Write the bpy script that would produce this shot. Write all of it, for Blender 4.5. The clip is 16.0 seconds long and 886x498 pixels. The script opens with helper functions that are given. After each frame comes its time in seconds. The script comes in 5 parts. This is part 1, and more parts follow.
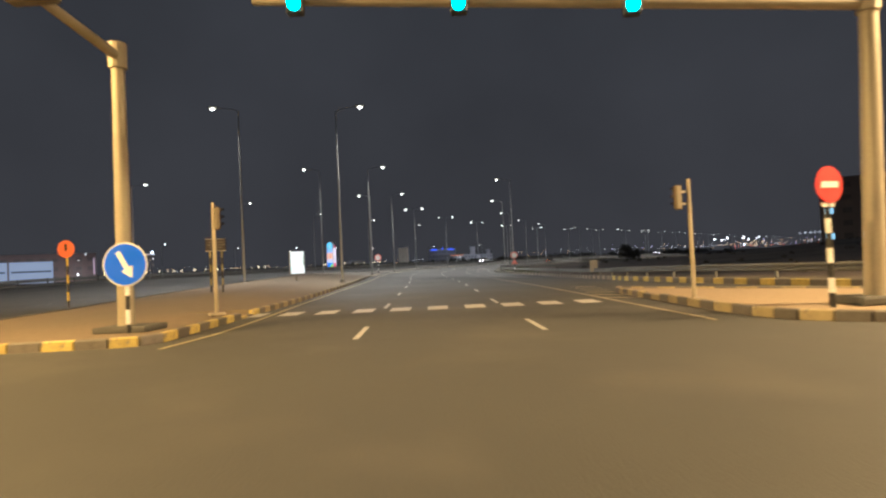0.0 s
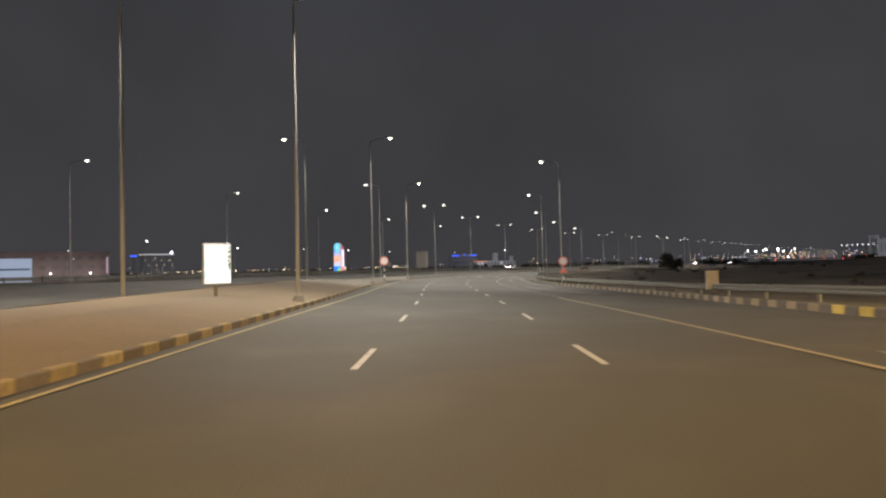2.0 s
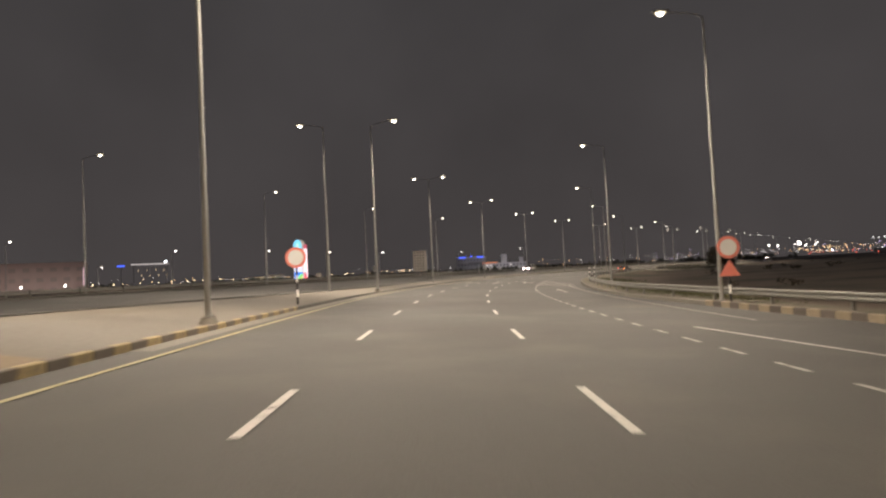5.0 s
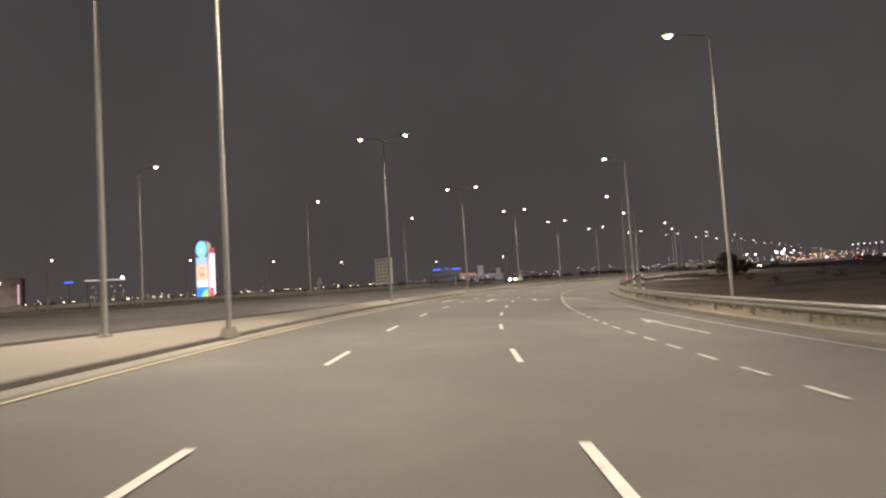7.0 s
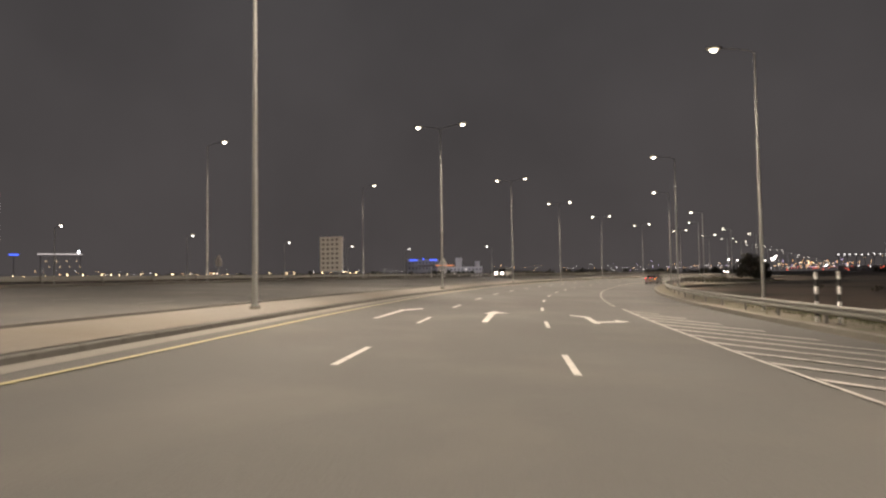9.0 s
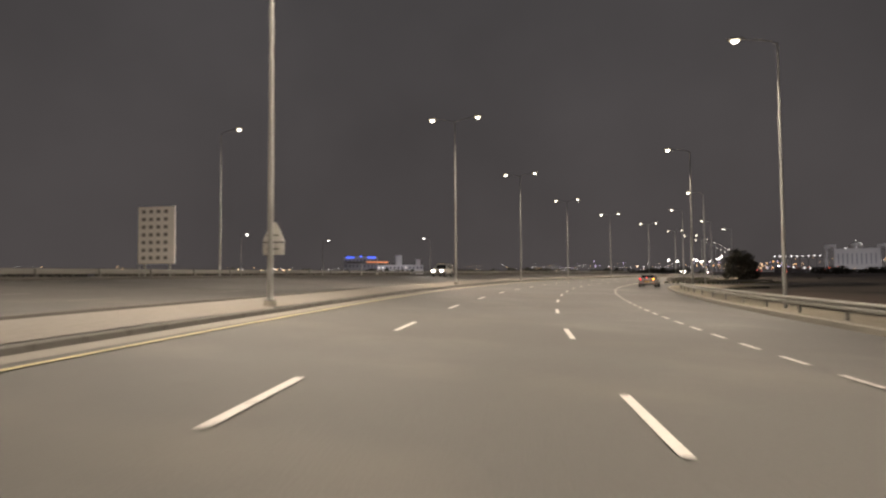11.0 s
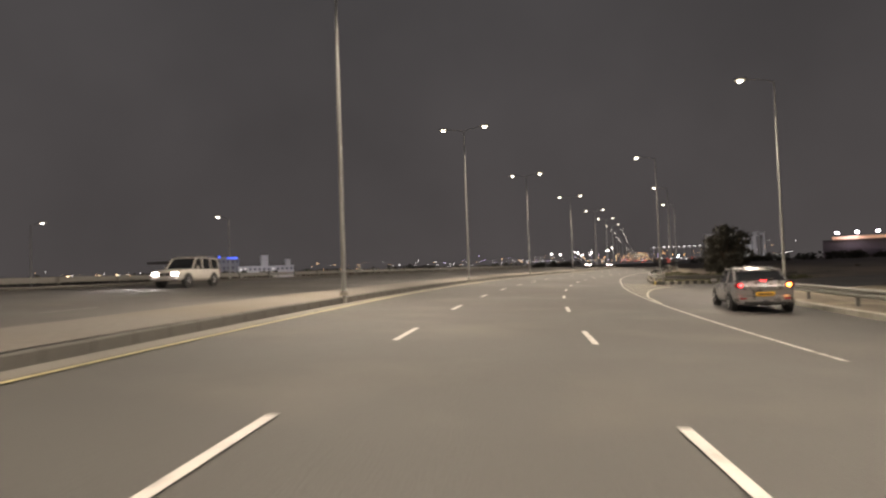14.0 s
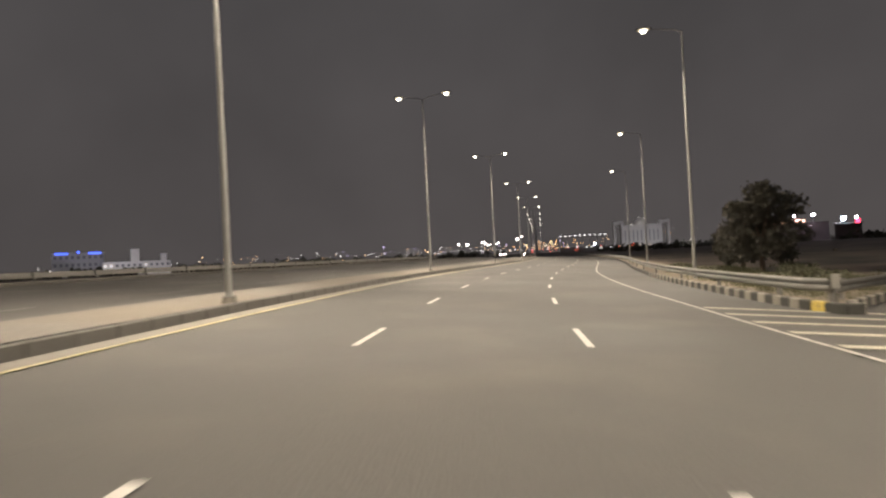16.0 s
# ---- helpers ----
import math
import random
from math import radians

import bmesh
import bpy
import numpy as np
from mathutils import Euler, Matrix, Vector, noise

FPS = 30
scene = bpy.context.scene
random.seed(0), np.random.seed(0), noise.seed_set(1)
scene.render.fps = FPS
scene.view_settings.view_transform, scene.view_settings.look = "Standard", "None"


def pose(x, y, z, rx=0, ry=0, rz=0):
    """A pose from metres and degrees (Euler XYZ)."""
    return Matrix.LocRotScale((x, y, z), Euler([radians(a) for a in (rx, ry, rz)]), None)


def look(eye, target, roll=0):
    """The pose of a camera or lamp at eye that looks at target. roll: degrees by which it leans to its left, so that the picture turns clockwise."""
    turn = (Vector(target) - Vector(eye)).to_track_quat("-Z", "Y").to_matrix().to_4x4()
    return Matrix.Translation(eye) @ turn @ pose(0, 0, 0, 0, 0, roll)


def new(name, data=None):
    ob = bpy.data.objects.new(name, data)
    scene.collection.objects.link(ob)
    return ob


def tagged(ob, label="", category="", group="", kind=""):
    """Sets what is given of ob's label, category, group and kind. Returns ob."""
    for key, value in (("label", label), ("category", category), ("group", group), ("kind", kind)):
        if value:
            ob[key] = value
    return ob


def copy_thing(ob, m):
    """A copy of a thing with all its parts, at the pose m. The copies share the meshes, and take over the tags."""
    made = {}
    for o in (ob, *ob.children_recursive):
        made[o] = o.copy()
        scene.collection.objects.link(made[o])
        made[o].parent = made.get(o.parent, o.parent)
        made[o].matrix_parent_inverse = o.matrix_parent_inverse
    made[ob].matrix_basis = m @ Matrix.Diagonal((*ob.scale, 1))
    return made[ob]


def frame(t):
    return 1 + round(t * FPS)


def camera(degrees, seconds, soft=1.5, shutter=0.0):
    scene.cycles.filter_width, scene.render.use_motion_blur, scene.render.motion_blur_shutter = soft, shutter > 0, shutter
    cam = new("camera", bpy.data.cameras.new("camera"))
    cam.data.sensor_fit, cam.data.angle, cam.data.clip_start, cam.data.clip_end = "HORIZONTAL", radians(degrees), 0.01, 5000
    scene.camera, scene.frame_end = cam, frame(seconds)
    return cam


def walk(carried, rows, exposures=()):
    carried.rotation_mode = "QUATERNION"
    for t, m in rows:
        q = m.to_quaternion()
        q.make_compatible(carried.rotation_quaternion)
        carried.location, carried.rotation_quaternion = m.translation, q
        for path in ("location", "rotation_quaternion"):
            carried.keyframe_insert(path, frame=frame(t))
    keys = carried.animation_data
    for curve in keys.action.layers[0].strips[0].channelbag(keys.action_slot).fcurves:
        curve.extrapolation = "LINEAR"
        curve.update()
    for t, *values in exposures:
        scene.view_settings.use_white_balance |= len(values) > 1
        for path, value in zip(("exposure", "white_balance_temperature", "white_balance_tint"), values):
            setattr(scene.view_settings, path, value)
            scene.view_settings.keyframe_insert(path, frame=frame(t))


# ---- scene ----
EXPOSURES = [(0.0, 0.12, 5250, 8), (0.5, 0.17, 5800, 8), (1.5, 0.27, 5700, 8), (3.5, 0.29, 6250, 12), (6.5, 0.64, 6450, 14), (14.5, 0.73, 6430, 13.5), (16.0, 0.9, 6400, 12)]
SKY = 0.95
SPOT_DEG, SPOT_TILT = 158.0, 34.0
LAMP_W, LAMP_COLOR = 8400.0, (1.0, 0.848, 0.65)
SODIUM_W = 36000.0
LENS_GLOW = 13.0
LIGHTBOX_E = 0.6
TOTEM_E = 0.85
PALACE_W = 3200.0
STAND_W = 3000.0
MALL_W = 9000.0
OFFICE_W = 2300.0
FLOOD_XY = (419.0, 481.0)

cam = camera(73.9, 16.0, soft=2.35, shutter=0.35)
PATH = [
    (0, (3.47, -2.074, 1.388), (3.389, -0.076, 1.435), -2.7),
    (0.5, (3.147, 2.304, 1.389), (3.054, 4.301, 1.435), -2.4),
    (1, (2.875, 6.922, 1.433), (2.755, 8.918, 1.482), -2.1),
    (1.5, (2.534, 11.463, 1.421), (2.411, 13.459, 1.47), -1.8),
    (2, (2.252, 16.09, 1.432), (2.099, 18.083, 1.502), -1.5),
    (2.5, (1.92, 21.019, 1.449), (1.739, 23.009, 1.534), -1.3),
    (3, (1.564, 26.243, 1.447), (1.362, 28.231, 1.539), -1.2),
    (3.5, (1.246, 31.721, 1.411), (1.033, 33.707, 1.499), -1.4),
    (4, (0.908, 37.606, 1.478), (0.692, 39.593, 1.553), -1.7),
    (6.5, (-0.777, 69.364, 1.468), (-0.878, 71.358, 1.579), -4.0),
    (7, (-1.152, 75.471, 1.462), (-1.238, 77.466, 1.582), -3.5),
    (7.5, (-1.286, 81.821, 1.468), (-1.357, 83.816, 1.584), -2.6),
    (8, (-1.342, 88.102, 1.483), (-1.397, 90.098, 1.585), -2.0),
    (8.5, (-1.307, 94.305, 1.409), (-1.35, 96.302, 1.507), -1.4),
    (9, (-1.1, 100.897, 1.421), (-1.115, 102.895, 1.511), -0.8),
    (11.5, (3.248, 135.519, 1.252), (3.478, 137.504, 1.336), -0.5),
    (12, (4.959, 142.967, 1.327), (5.238, 144.945, 1.42), -0.6),
    (12.5, (6.98, 150.707, 1.326), (7.315, 152.675, 1.435), -0.7),
    (13, (9.172, 158.51, 1.353), (9.566, 160.468, 1.461), -1.0),
    (13.5, (11.762, 166.444, 1.327), (12.229, 168.386, 1.422), -1.4),
    (14, (14.582, 174.33, 1.359), (15.143, 176.248, 1.43), -2.0),
    (14.5, (17.68, 181.965, 1.377), (18.359, 183.846, 1.408), -2.8),
    (15, (21.165, 189.426, 1.376), (21.912, 191.281, 1.4), -3.0),
    (15.5, (24.778, 196.738, 1.381), (25.58, 198.57, 1.406), -3.1),
    (16, (28.599, 203.819, 1.399), (29.452, 205.628, 1.428), -2.9),
]
walk(cam, [(t, look(eye, target, roll)) for t, eye, target, roll in PATH], EXPOSURES)

# ---- world: night sky over a hazy lit town ----
world = bpy.data.worlds.new("night_sky")
scene.world = world
world.use_nodes = True
wn, wl = world.node_tree.nodes, world.node_tree.links
bg = wn["Background"]
geo = wn.new("ShaderNodeTexCoord")
sep = wn.new("ShaderNodeSeparateXYZ")
ramp = wn.new("ShaderNodeValToRGB")
wl.new(geo.outputs["Generated"], sep.inputs[0])
wl.new(sep.outputs["Z"], ramp.inputs["Fac"])
cloud = wn.new("ShaderNodeTexNoise")
cloud.inputs["Scale"].default_value, cloud.inputs["Detail"].default_value = 2.2, 4
wl.new(geo.outputs["Generated"], cloud.inputs["Vector"])
veil = wn.new("ShaderNodeMapRange")
veil.inputs["From Min"].default_value, veil.inputs["From Max"].default_value = 0.3, 0.7
veil.inputs["To Min"].default_value, veil.inputs["To Max"].default_value = 0.84, 1.16
wl.new(cloud.outputs["Fac"], veil.inputs["Value"])
haze = wn.new("ShaderNodeVectorMath")
haze.operation = "SCALE"
wl.new(ramp.outputs["Color"], haze.inputs[0])
wl.new(veil.outputs[0], haze.inputs["Scale"])
wl.new(haze.outputs[0], bg.inputs["Color"])
ramp.color_ramp.elements[0].position = 0.0
ramp.color_ramp.elements[0].color = (0.0485, 0.0432, 0.0415, 1)
ramp.color_ramp.elements[1].position = 0.6
ramp.color_ramp.elements[1].color = (0.0355, 0.0338, 0.0338, 1)
bg.inputs["Strength"].default_value = SKY

# ---- the road's line: centre of the middle lane ----
LINE = [(6.75, -39.97), (3.75, 0.03), (2.44, 18.84), (0.74, 44.04), (-0.92, 62.02), (-1.99, 80.0), (-1.99, 97.01),
        (-0.51, 114.51), (4.14, 142.07), (9.27, 160.18), (14.81, 175.78), (24.35, 196.81), (35.95, 216.95),
        (49.94, 236.43), (66.96, 256.57), (84.62, 278.23), (101.2, 300.4), (117.0, 322.4), (174.0, 404.6), (345.0, 651.0), (1087.0, 1718.0)]


def smooth_line(points, step=1.0):
    """A natural cubic spline through the points, sampled at even steps."""
    p = np.array(points, float)
    u = np.r_[0, np.cumsum(np.linalg.norm(np.diff(p, axis=0), axis=1))]
    n, h = len(u), np.diff(u)
    a, b = np.zeros((n, n)), np.zeros((n, 2))
    a[0, 0] = a[-1, -1] = 1
    for i in range(1, n - 1):
        a[i, i - 1 : i + 2] = h[i - 1], 2 * (h[i - 1] + h[i]), h[i]
        b[i] = 6 * ((p[i + 1] - p[i]) / h[i] - (p[i] - p[i - 1]) / h[i - 1])
    m = np.linalg.solve(a, b)
    s = np.arange(0, u[-1], step)
    k = np.clip(np.searchsorted(u, s, side="right") - 1, 0, n - 2)
    r, q, w = (u[k + 1] - s)[:, None], (s - u[k])[:, None], h[k][:, None]
    return r**3 / (6 * w) * m[k] + q**3 / (6 * w) * m[k + 1] + (p[k] / w - m[k] * w / 6) * r + (p[k + 1] / w - m[k + 1] * w / 6) * q


MID = smooth_line(LINE)
TAN = np.gradient(MID, axis=0)
TAN /= np.linalg.norm(TAN, axis=1)[:, None]
S0 = 40.0


def xy(s, d):
    """The place s metres along the road and d metres right of the middle lane's centre."""
    q = min(max(s + S0, 0.0), len(MID) - 1.001)
    i, f = int(q), q - int(q)
    c, t = MID[i] * (1 - f) + MID[i + 1] * f, TAN[i] * (1 - f) + TAN[i + 1] * f
    t = t / np.linalg.norm(t)
    return c[0] + t[1] * d, c[1] - t[0] * d


def heading(s):
    """Degrees to turn +y onto the road's way at s."""
    t = TAN[int(min(max(s + S0, 0), len(TAN) - 1))]
    return math.degrees(math.atan2(-t[0], t[1]))


def ease(a, b, v):
    f = min(max((v - a) / (b - a), 0.0), 1.0)
    return f * f * (3 - 2 * f)


def zs(s, d):
    """Height of the banked road surface."""
    k = 0.04 * ease(18, 60, s) * (1 - 0.6 * ease(330, 520, s))
    return -k * min(max(d, -26.0), 16.0)


def at(s, d, up=0.0):
    return (*xy(s, d), zs(s, d) + up)


def crown(s, d):
    """How far the median's mound rises over its kerb."""
    u = min(max((table(KERB, s) - d) / (table(KERB, s) - table(FAR_KERB, s)), 0.0), 1.0)
    return 0.4 * ease(85, 110, s) * u * (1 - u) + 0.28 * ease(12, 32, s) * (1 - ease(60, 100, s)) * ease(0.0, 3.5, table(KERB, s) - d)


def table(rows, s):
    """Straight-line reading of (s, value) rows."""
    return float(np.interp(s, [r[0] for r in rows], [r[1] for r in rows]))


KERB_TOP = [(0, 0.2), (60, 0.18), (85, 0.13), (145, 0.13), (175, 0.19), (192, 0.24), (1000, 0.24)]
KERB = [(-60, -6.05), (11, -6.05), (22, -6.0), (33, -6.05), (50, -6.1), (85, -6.32), (112, -6.22), (145, -5.88), (165, -6.1), (200, -6.3), (240, -6.5), (1000, -6.5)]
FAR_KERB = [(8, -14.8), (25, -14.0), (39, -13.3), (54, -12.1), (66, -12.0), (88, -10.9), (97, -10.5), (106, -9.4), (118, -9.1), (150, -8.6), (170, -9.0), (200, -9.05), (230, -9.3), (1000, -9.5)]
LEFT_EDGE = [(-60, -60), (0, -40), (20, -37), (72, -35.4), (98, -32.2), (122, -29.4), (146, -27.2), (172, -25.8), (1000, -25.0)]
RIGHT_EDGE = [(-60, 60), (0, 24), (10, 17.2), (14, 14.7), (17, 13.4), (19, 12.5), (21, 11.9), (24, 11.3), (31, 10.7), (40, 11.1), (52, 12.4), (62, 12.6), (85, 9.8), (200, 9.8), (226, 8.4), (236, 7.5), (260, 7.3), (1000, 7.3)]

# ---- materials ----
MATS = {}


def mat(name, color, rough=0.8, metal=0.0, vary=0.15, scale=4.0, fine=60.0, bump=0.0, emit=None, strength=0.0, island=0.0, coat=0.0, spec=0.5, wear=None):
    """A surface with coarse and fine variation of its colour, roughness and relief."""
    if name in MATS:
        return MATS[name]
    m = bpy.data.materials.new(name)
    m.use_nodes = True
    n, l = m.node_tree.nodes, m.node_tree.links
    p = n["Principled BSDF"]
    p.inputs["Roughness"].default_value, p.inputs["Metallic"].default_value = rough, metal
    p.inputs["Coat Weight"].default_value = coat
    p.inputs["Specular IOR Level"].default_value = spec
    if emit:
        p.inputs["Base Color"].default_value = (*color, 1)
        p.inputs["Emission Color"].default_value = (*emit, 1)
        p.inputs["Emission Strength"].default_value = strength
        MATS[name] = m
        return m
    tc = n.new("ShaderNodeTexCoord")
    big, small = n.new("ShaderNodeTexNoise"), n.new("ShaderNodeTexNoise")
    big.inputs["Scale"].default_value, big.inputs["Detail"].default_value = scale, 5
    small.inputs["Scale"].default_value, small.inputs["Detail"].default_value = fine, 3
    for t in (big, small):
        l.new(tc.outputs["Object"], t.inputs["Vector"])
    add = n.new("ShaderNodeMath")
    add.operation = "ADD"
    l.new(big.outputs["Fac"], add.inputs[0])
    l.new(small.outputs["Fac"], add.inputs[1])
    rng = n.new("ShaderNodeMapRange")
    rng.inputs["From Min"].default_value, rng.inputs["From Max"].default_value = 0.6, 1.4
    rng.inputs["To Min"].default_value, rng.inputs["To Max"].default_value = 1 - vary, 1 + vary
    l.new(add.outputs[0], rng.inputs["Value"])
    last = rng.outputs[0]
    if island:
        info = n.new("ShaderNodeObjectInfo")
        r2 = n.new("ShaderNodeMapRange")
        r2.inputs["To Min"].default_value, r2.inputs["To Max"].default_value = 1 - island, 1 + island
        l.new(info.outputs["Random"], r2.inputs["Value"])
        mul = n.new("ShaderNodeMath")
        mul.operation = "MULTIPLY"
        l.new(last, mul.inputs[0])
        l.new(r2.outputs[0], mul.inputs[1])
        last = mul.outputs[0]
    mix = n.new("ShaderNodeVectorMath")
    mix.operation = "SCALE"
    mix.inputs[0].default_value = color
    l.new(last, mix.inputs["Scale"])
    col = mix.outputs[0]
    if wear:
        wcol, low, high, wscale = wear
        wn2 = n.new("ShaderNodeTexNoise")
        wn2.inputs["Scale"].default_value, wn2.inputs["Detail"].default_value = wscale, 7
        l.new(tc.outputs["Object"], wn2.inputs["Vector"])
        r3 = n.new("ShaderNodeMapRange")
        r3.inputs["From Min"].default_value, r3.inputs["From Max"].default_value = low, high
        l.new(wn2.outputs["Fac"], r3.inputs["Value"])
        mx = n.new("ShaderNodeMix")
        mx.data_type = "RGBA"
        l.new(r3.outputs[0], mx.inputs["Factor"])
        l.new(col, mx.inputs["A"])
        mx.inputs["B"].default_value = (*wcol, 1)
        col = mx.outputs["Result"]
    l.new(col, p.inputs["Base Color"])
    r4 = n.new("ShaderNodeMapRange")
    r4.inputs["From Min"].default_value, r4.inputs["From Max"].default_value = 0.3, 0.7
    r4.inputs["To Min"].default_value, r4.inputs["To Max"].default_value = max(rough - 0.12, 0.03), min(rough + 0.1, 1)
    l.new(big.outputs["Fac"], r4.inputs["Value"])
    l.new(r4.outputs[0], p.inputs["Roughness"])
    if bump:
        bp = n.new("ShaderNodeBump")
        bp.inputs["Strength"].default_value, bp.inputs["Distance"].default_value = bump, 0.02
        l.new(small.outputs["Fac"], bp.inputs["Height"])
        l.new(bp.outputs["Normal"], p.inputs["Normal"])
    MATS[name] = m
    return m


ASPHALT = mat("asphalt", (0.060, 0.058, 0.055), 0.78, vary=0.22, scale=0.12, fine=35, bump=0.5, wear=((0.085, 0.079, 0.071), 0.5, 0.75, 0.35))
SAND = mat("sand", (0.27, 0.20, 0.125), 0.95, vary=0.2, scale=0.08, fine=6, bump=0.6)
DARK_SOIL = mat("dark_soil", (0.145, 0.112, 0.087), 0.97, vary=0.35, scale=0.03, fine=2.5, bump=0.7, wear=((0.06, 0.056, 0.04), 0.48, 0.62, 0.09))
PAVING = mat("paving", (0.30, 0.255, 0.20), 0.9, vary=0.18, scale=0.5, fine=14, bump=0.4)
CONCRETE = mat("kerb_concrete", (0.088, 0.084, 0.077), 0.88, vary=0.25, scale=1.5, fine=40, bump=0.4, island=0.08)
KERB_YELLOW = mat("kerb_yellow_paint", (0.45, 0.345, 0.08), 0.6, vary=0.3, scale=3, fine=30, bump=0.3, island=0.2, wear=((0.2, 0.17, 0.12), 0.56, 0.7, 6))
KERB_BLACK = mat("kerb_black_paint", (0.12, 0.105, 0.09), 0.6, vary=0.3, scale=3, fine=30, bump=0.3, island=0.25, wear=((0.16, 0.14, 0.11), 0.6, 0.75, 6))
EDGE_PAINT = mat("worn_edge_paint", (0.36, 0.345, 0.315), 0.65, vary=0.25, scale=2, fine=30, wear=((0.12, 0.112, 0.1), 0.52, 0.68, 4))
WHITE_LINE = mat("white_road_paint", (0.45, 0.43, 0.405), 0.6, vary=0.2, scale=2, fine=30, wear=((0.14, 0.13, 0.12), 0.58, 0.72, 5))
YELLOW_LINE = mat("yellow_road_paint", (0.35, 0.31, 0.165), 0.6, vary=0.2, scale=2, fine=30, wear=((0.14, 0.12, 0.09), 0.6, 0.75, 5))
GALV = mat("galvanised_steel", (0.19, 0.187, 0.172), 0.55, 0.45, vary=0.12, scale=2, fine=20)
DULL_STEEL = mat("dull_weathered_steel", (0.13, 0.125, 0.115), 0.7, 0.3, vary=0.2, scale=2, fine=20)
POLE = mat("painted_pole", (0.29, 0.292, 0.28), 0.5, 0.4, vary=0.1, scale=1.2, fine=25)
MAST = mat("signal_mast_paint", (0.34, 0.295, 0.21), 0.5, 0.1, vary=0.12, scale=1.5, fine=25)
BLACK = mat("black_paint", (0.02, 0.02, 0.02), 0.45, vary=0.2)
WHITE = mat("white_paint", (0.75, 0.74, 0.72), 0.5, vary=0.08)
YELLOW = mat("yellow_paint", (0.62, 0.42, 0.04), 0.5, vary=0.1)
LED = mat("lit_lamp_lens", (1, 1, 1), emit=(1.0, 0.93, 0.74), strength=LENS_GLOW)
LED_FAR = mat("lit_small_lens", (1, 1, 1), emit=(1.0, 0.93, 0.78), strength=7.0)
BOWL = mat("glowing_lamp_bowl", (1, 1, 1), emit=(1.0, 0.86, 0.55), strength=1.5)
SODIUM = mat("lit_sodium_lens", (1, 0.8, 0.4), emit=(1.0, 0.55, 0.14), strength=LENS_GLOW)
LAMP_BODY = mat("lamp_housing", (0.30, 0.30, 0.30), 0.45, 0.5)


# ---- building helpers ----
def part(name, bm, material, parent=None, label="", smooth=False):
    """Links a bmesh as one mesh object, under a thing or a part if given."""
    if smooth:
        bmesh.ops.split_edges(bm, edges=list({e for f in bm.faces if len(f.verts) > 4 for e in f.edges}))
    me = bpy.data.meshes.new(name)
    bm.to_mesh(me)
    bm.free()
    if smooth:
        for f in me.polygons:
            f.use_smooth = len(f.vertices) <= 4
    me.materials.append(material)
    ob = new(name, me)
    if parent is not None:
        ob.parent = parent
    if label:
        ob["label"] = label
    return ob


def thing(name, m, label, category, group="", kind=""):
    e = new(name)
    e.empty_display_size = 0.3
    e.matrix_world = m
    return tagged(e, label, category, group, kind)


def box(bm, cx, cy, cz, sx, sy, sz, bevel=0.0, rot=None):
    mtx = Matrix.Translation((cx, cy, cz)) @ (rot or Matrix.Identity(4)) @ Matrix.Diagonal((sx, sy, sz, 1))
    got = bmesh.ops.create_cube(bm, size=1, matrix=mtx)["verts"]
    if bevel:
        es = list({e for v in got for e in v.link_edges})
        bmesh.ops.bevel(bm, geom=es, offset=bevel, segments=1, affect="EDGES")
    return bm


def tube(bm, a, b, ra, rb, seg=10, caps=True):
    a, b = Vector(a), Vector(b)
    v = b - a
    mtx = Matrix.Translation((a + b) / 2) @ v.to_track_quat("Z", "Y").to_matrix().to_4x4()
    bmesh.ops.create_cone(bm, cap_ends=caps, segments=seg, radius1=ra, radius2=rb, depth=v.length, matrix=mtx)
    return bm


def ball(bm, c, r, squash=(1, 1, 1), sub=2):
    bmesh.ops.create_icosphere(bm, subdivisions=sub, radius=r, matrix=Matrix.Translation(c) @ Matrix.Diagonal((*squash, 1)))
    return bm


def disc(bm, c, r, thick, seg=28, axis="y"):
    rot = {"y": pose(0, 0, 0, 90), "x": pose(0, 0, 0, 0, 90), "z": pose(0, 0, 0)}[axis]
    bmesh.ops.create_cone(bm, cap_ends=True, segments=seg, radius1=r, radius2=r, depth=thick, matrix=Matrix.Translation(c) @ rot)
    return bm


def plate(bm, outline, y, thick):
    """A flat plate in the x-z plane, its front at y - thick / 2."""
    front = [bm.verts.new((x, y - thick / 2, z)) for x, z in outline]
    back = [bm.verts.new((x, y + thick / 2, z)) for x, z in outline]
    bm.faces.new(front)
    bm.faces.new(back[::-1])
    for i in range(len(front)):
        j = (i + 1) % len(front)
        bm.faces.new((front[j], front[i], back[i], back[j]))
    bmesh.ops.recalc_face_normals(bm, faces=bm.faces)
    return bm


def strip(rows, up=0.0, closed=False):
    """A sheet from rows of (s, d) points of equal length, laid on the road surface."""
    bm = bmesh.new()
    grid = [[bm.verts.new(at(s, d, up)) for s, d in row] for row in rows]
    for a, b in zip(grid, grid[1:]):
        for i in range(len(a) - 1):
            bm.faces.new((a[i], a[i + 1], b[i + 1], b[i]))
    bmesh.ops.recalc_face_normals(bm, faces=bm.faces)
    if sum(f.normal.z for f in bm.faces) < 0:
        bmesh.ops.reverse_faces(bm, faces=bm.faces)
    return bm


def steps(a, b, n):
    return [a + (b - a) * i / n for i in range(n + 1)]

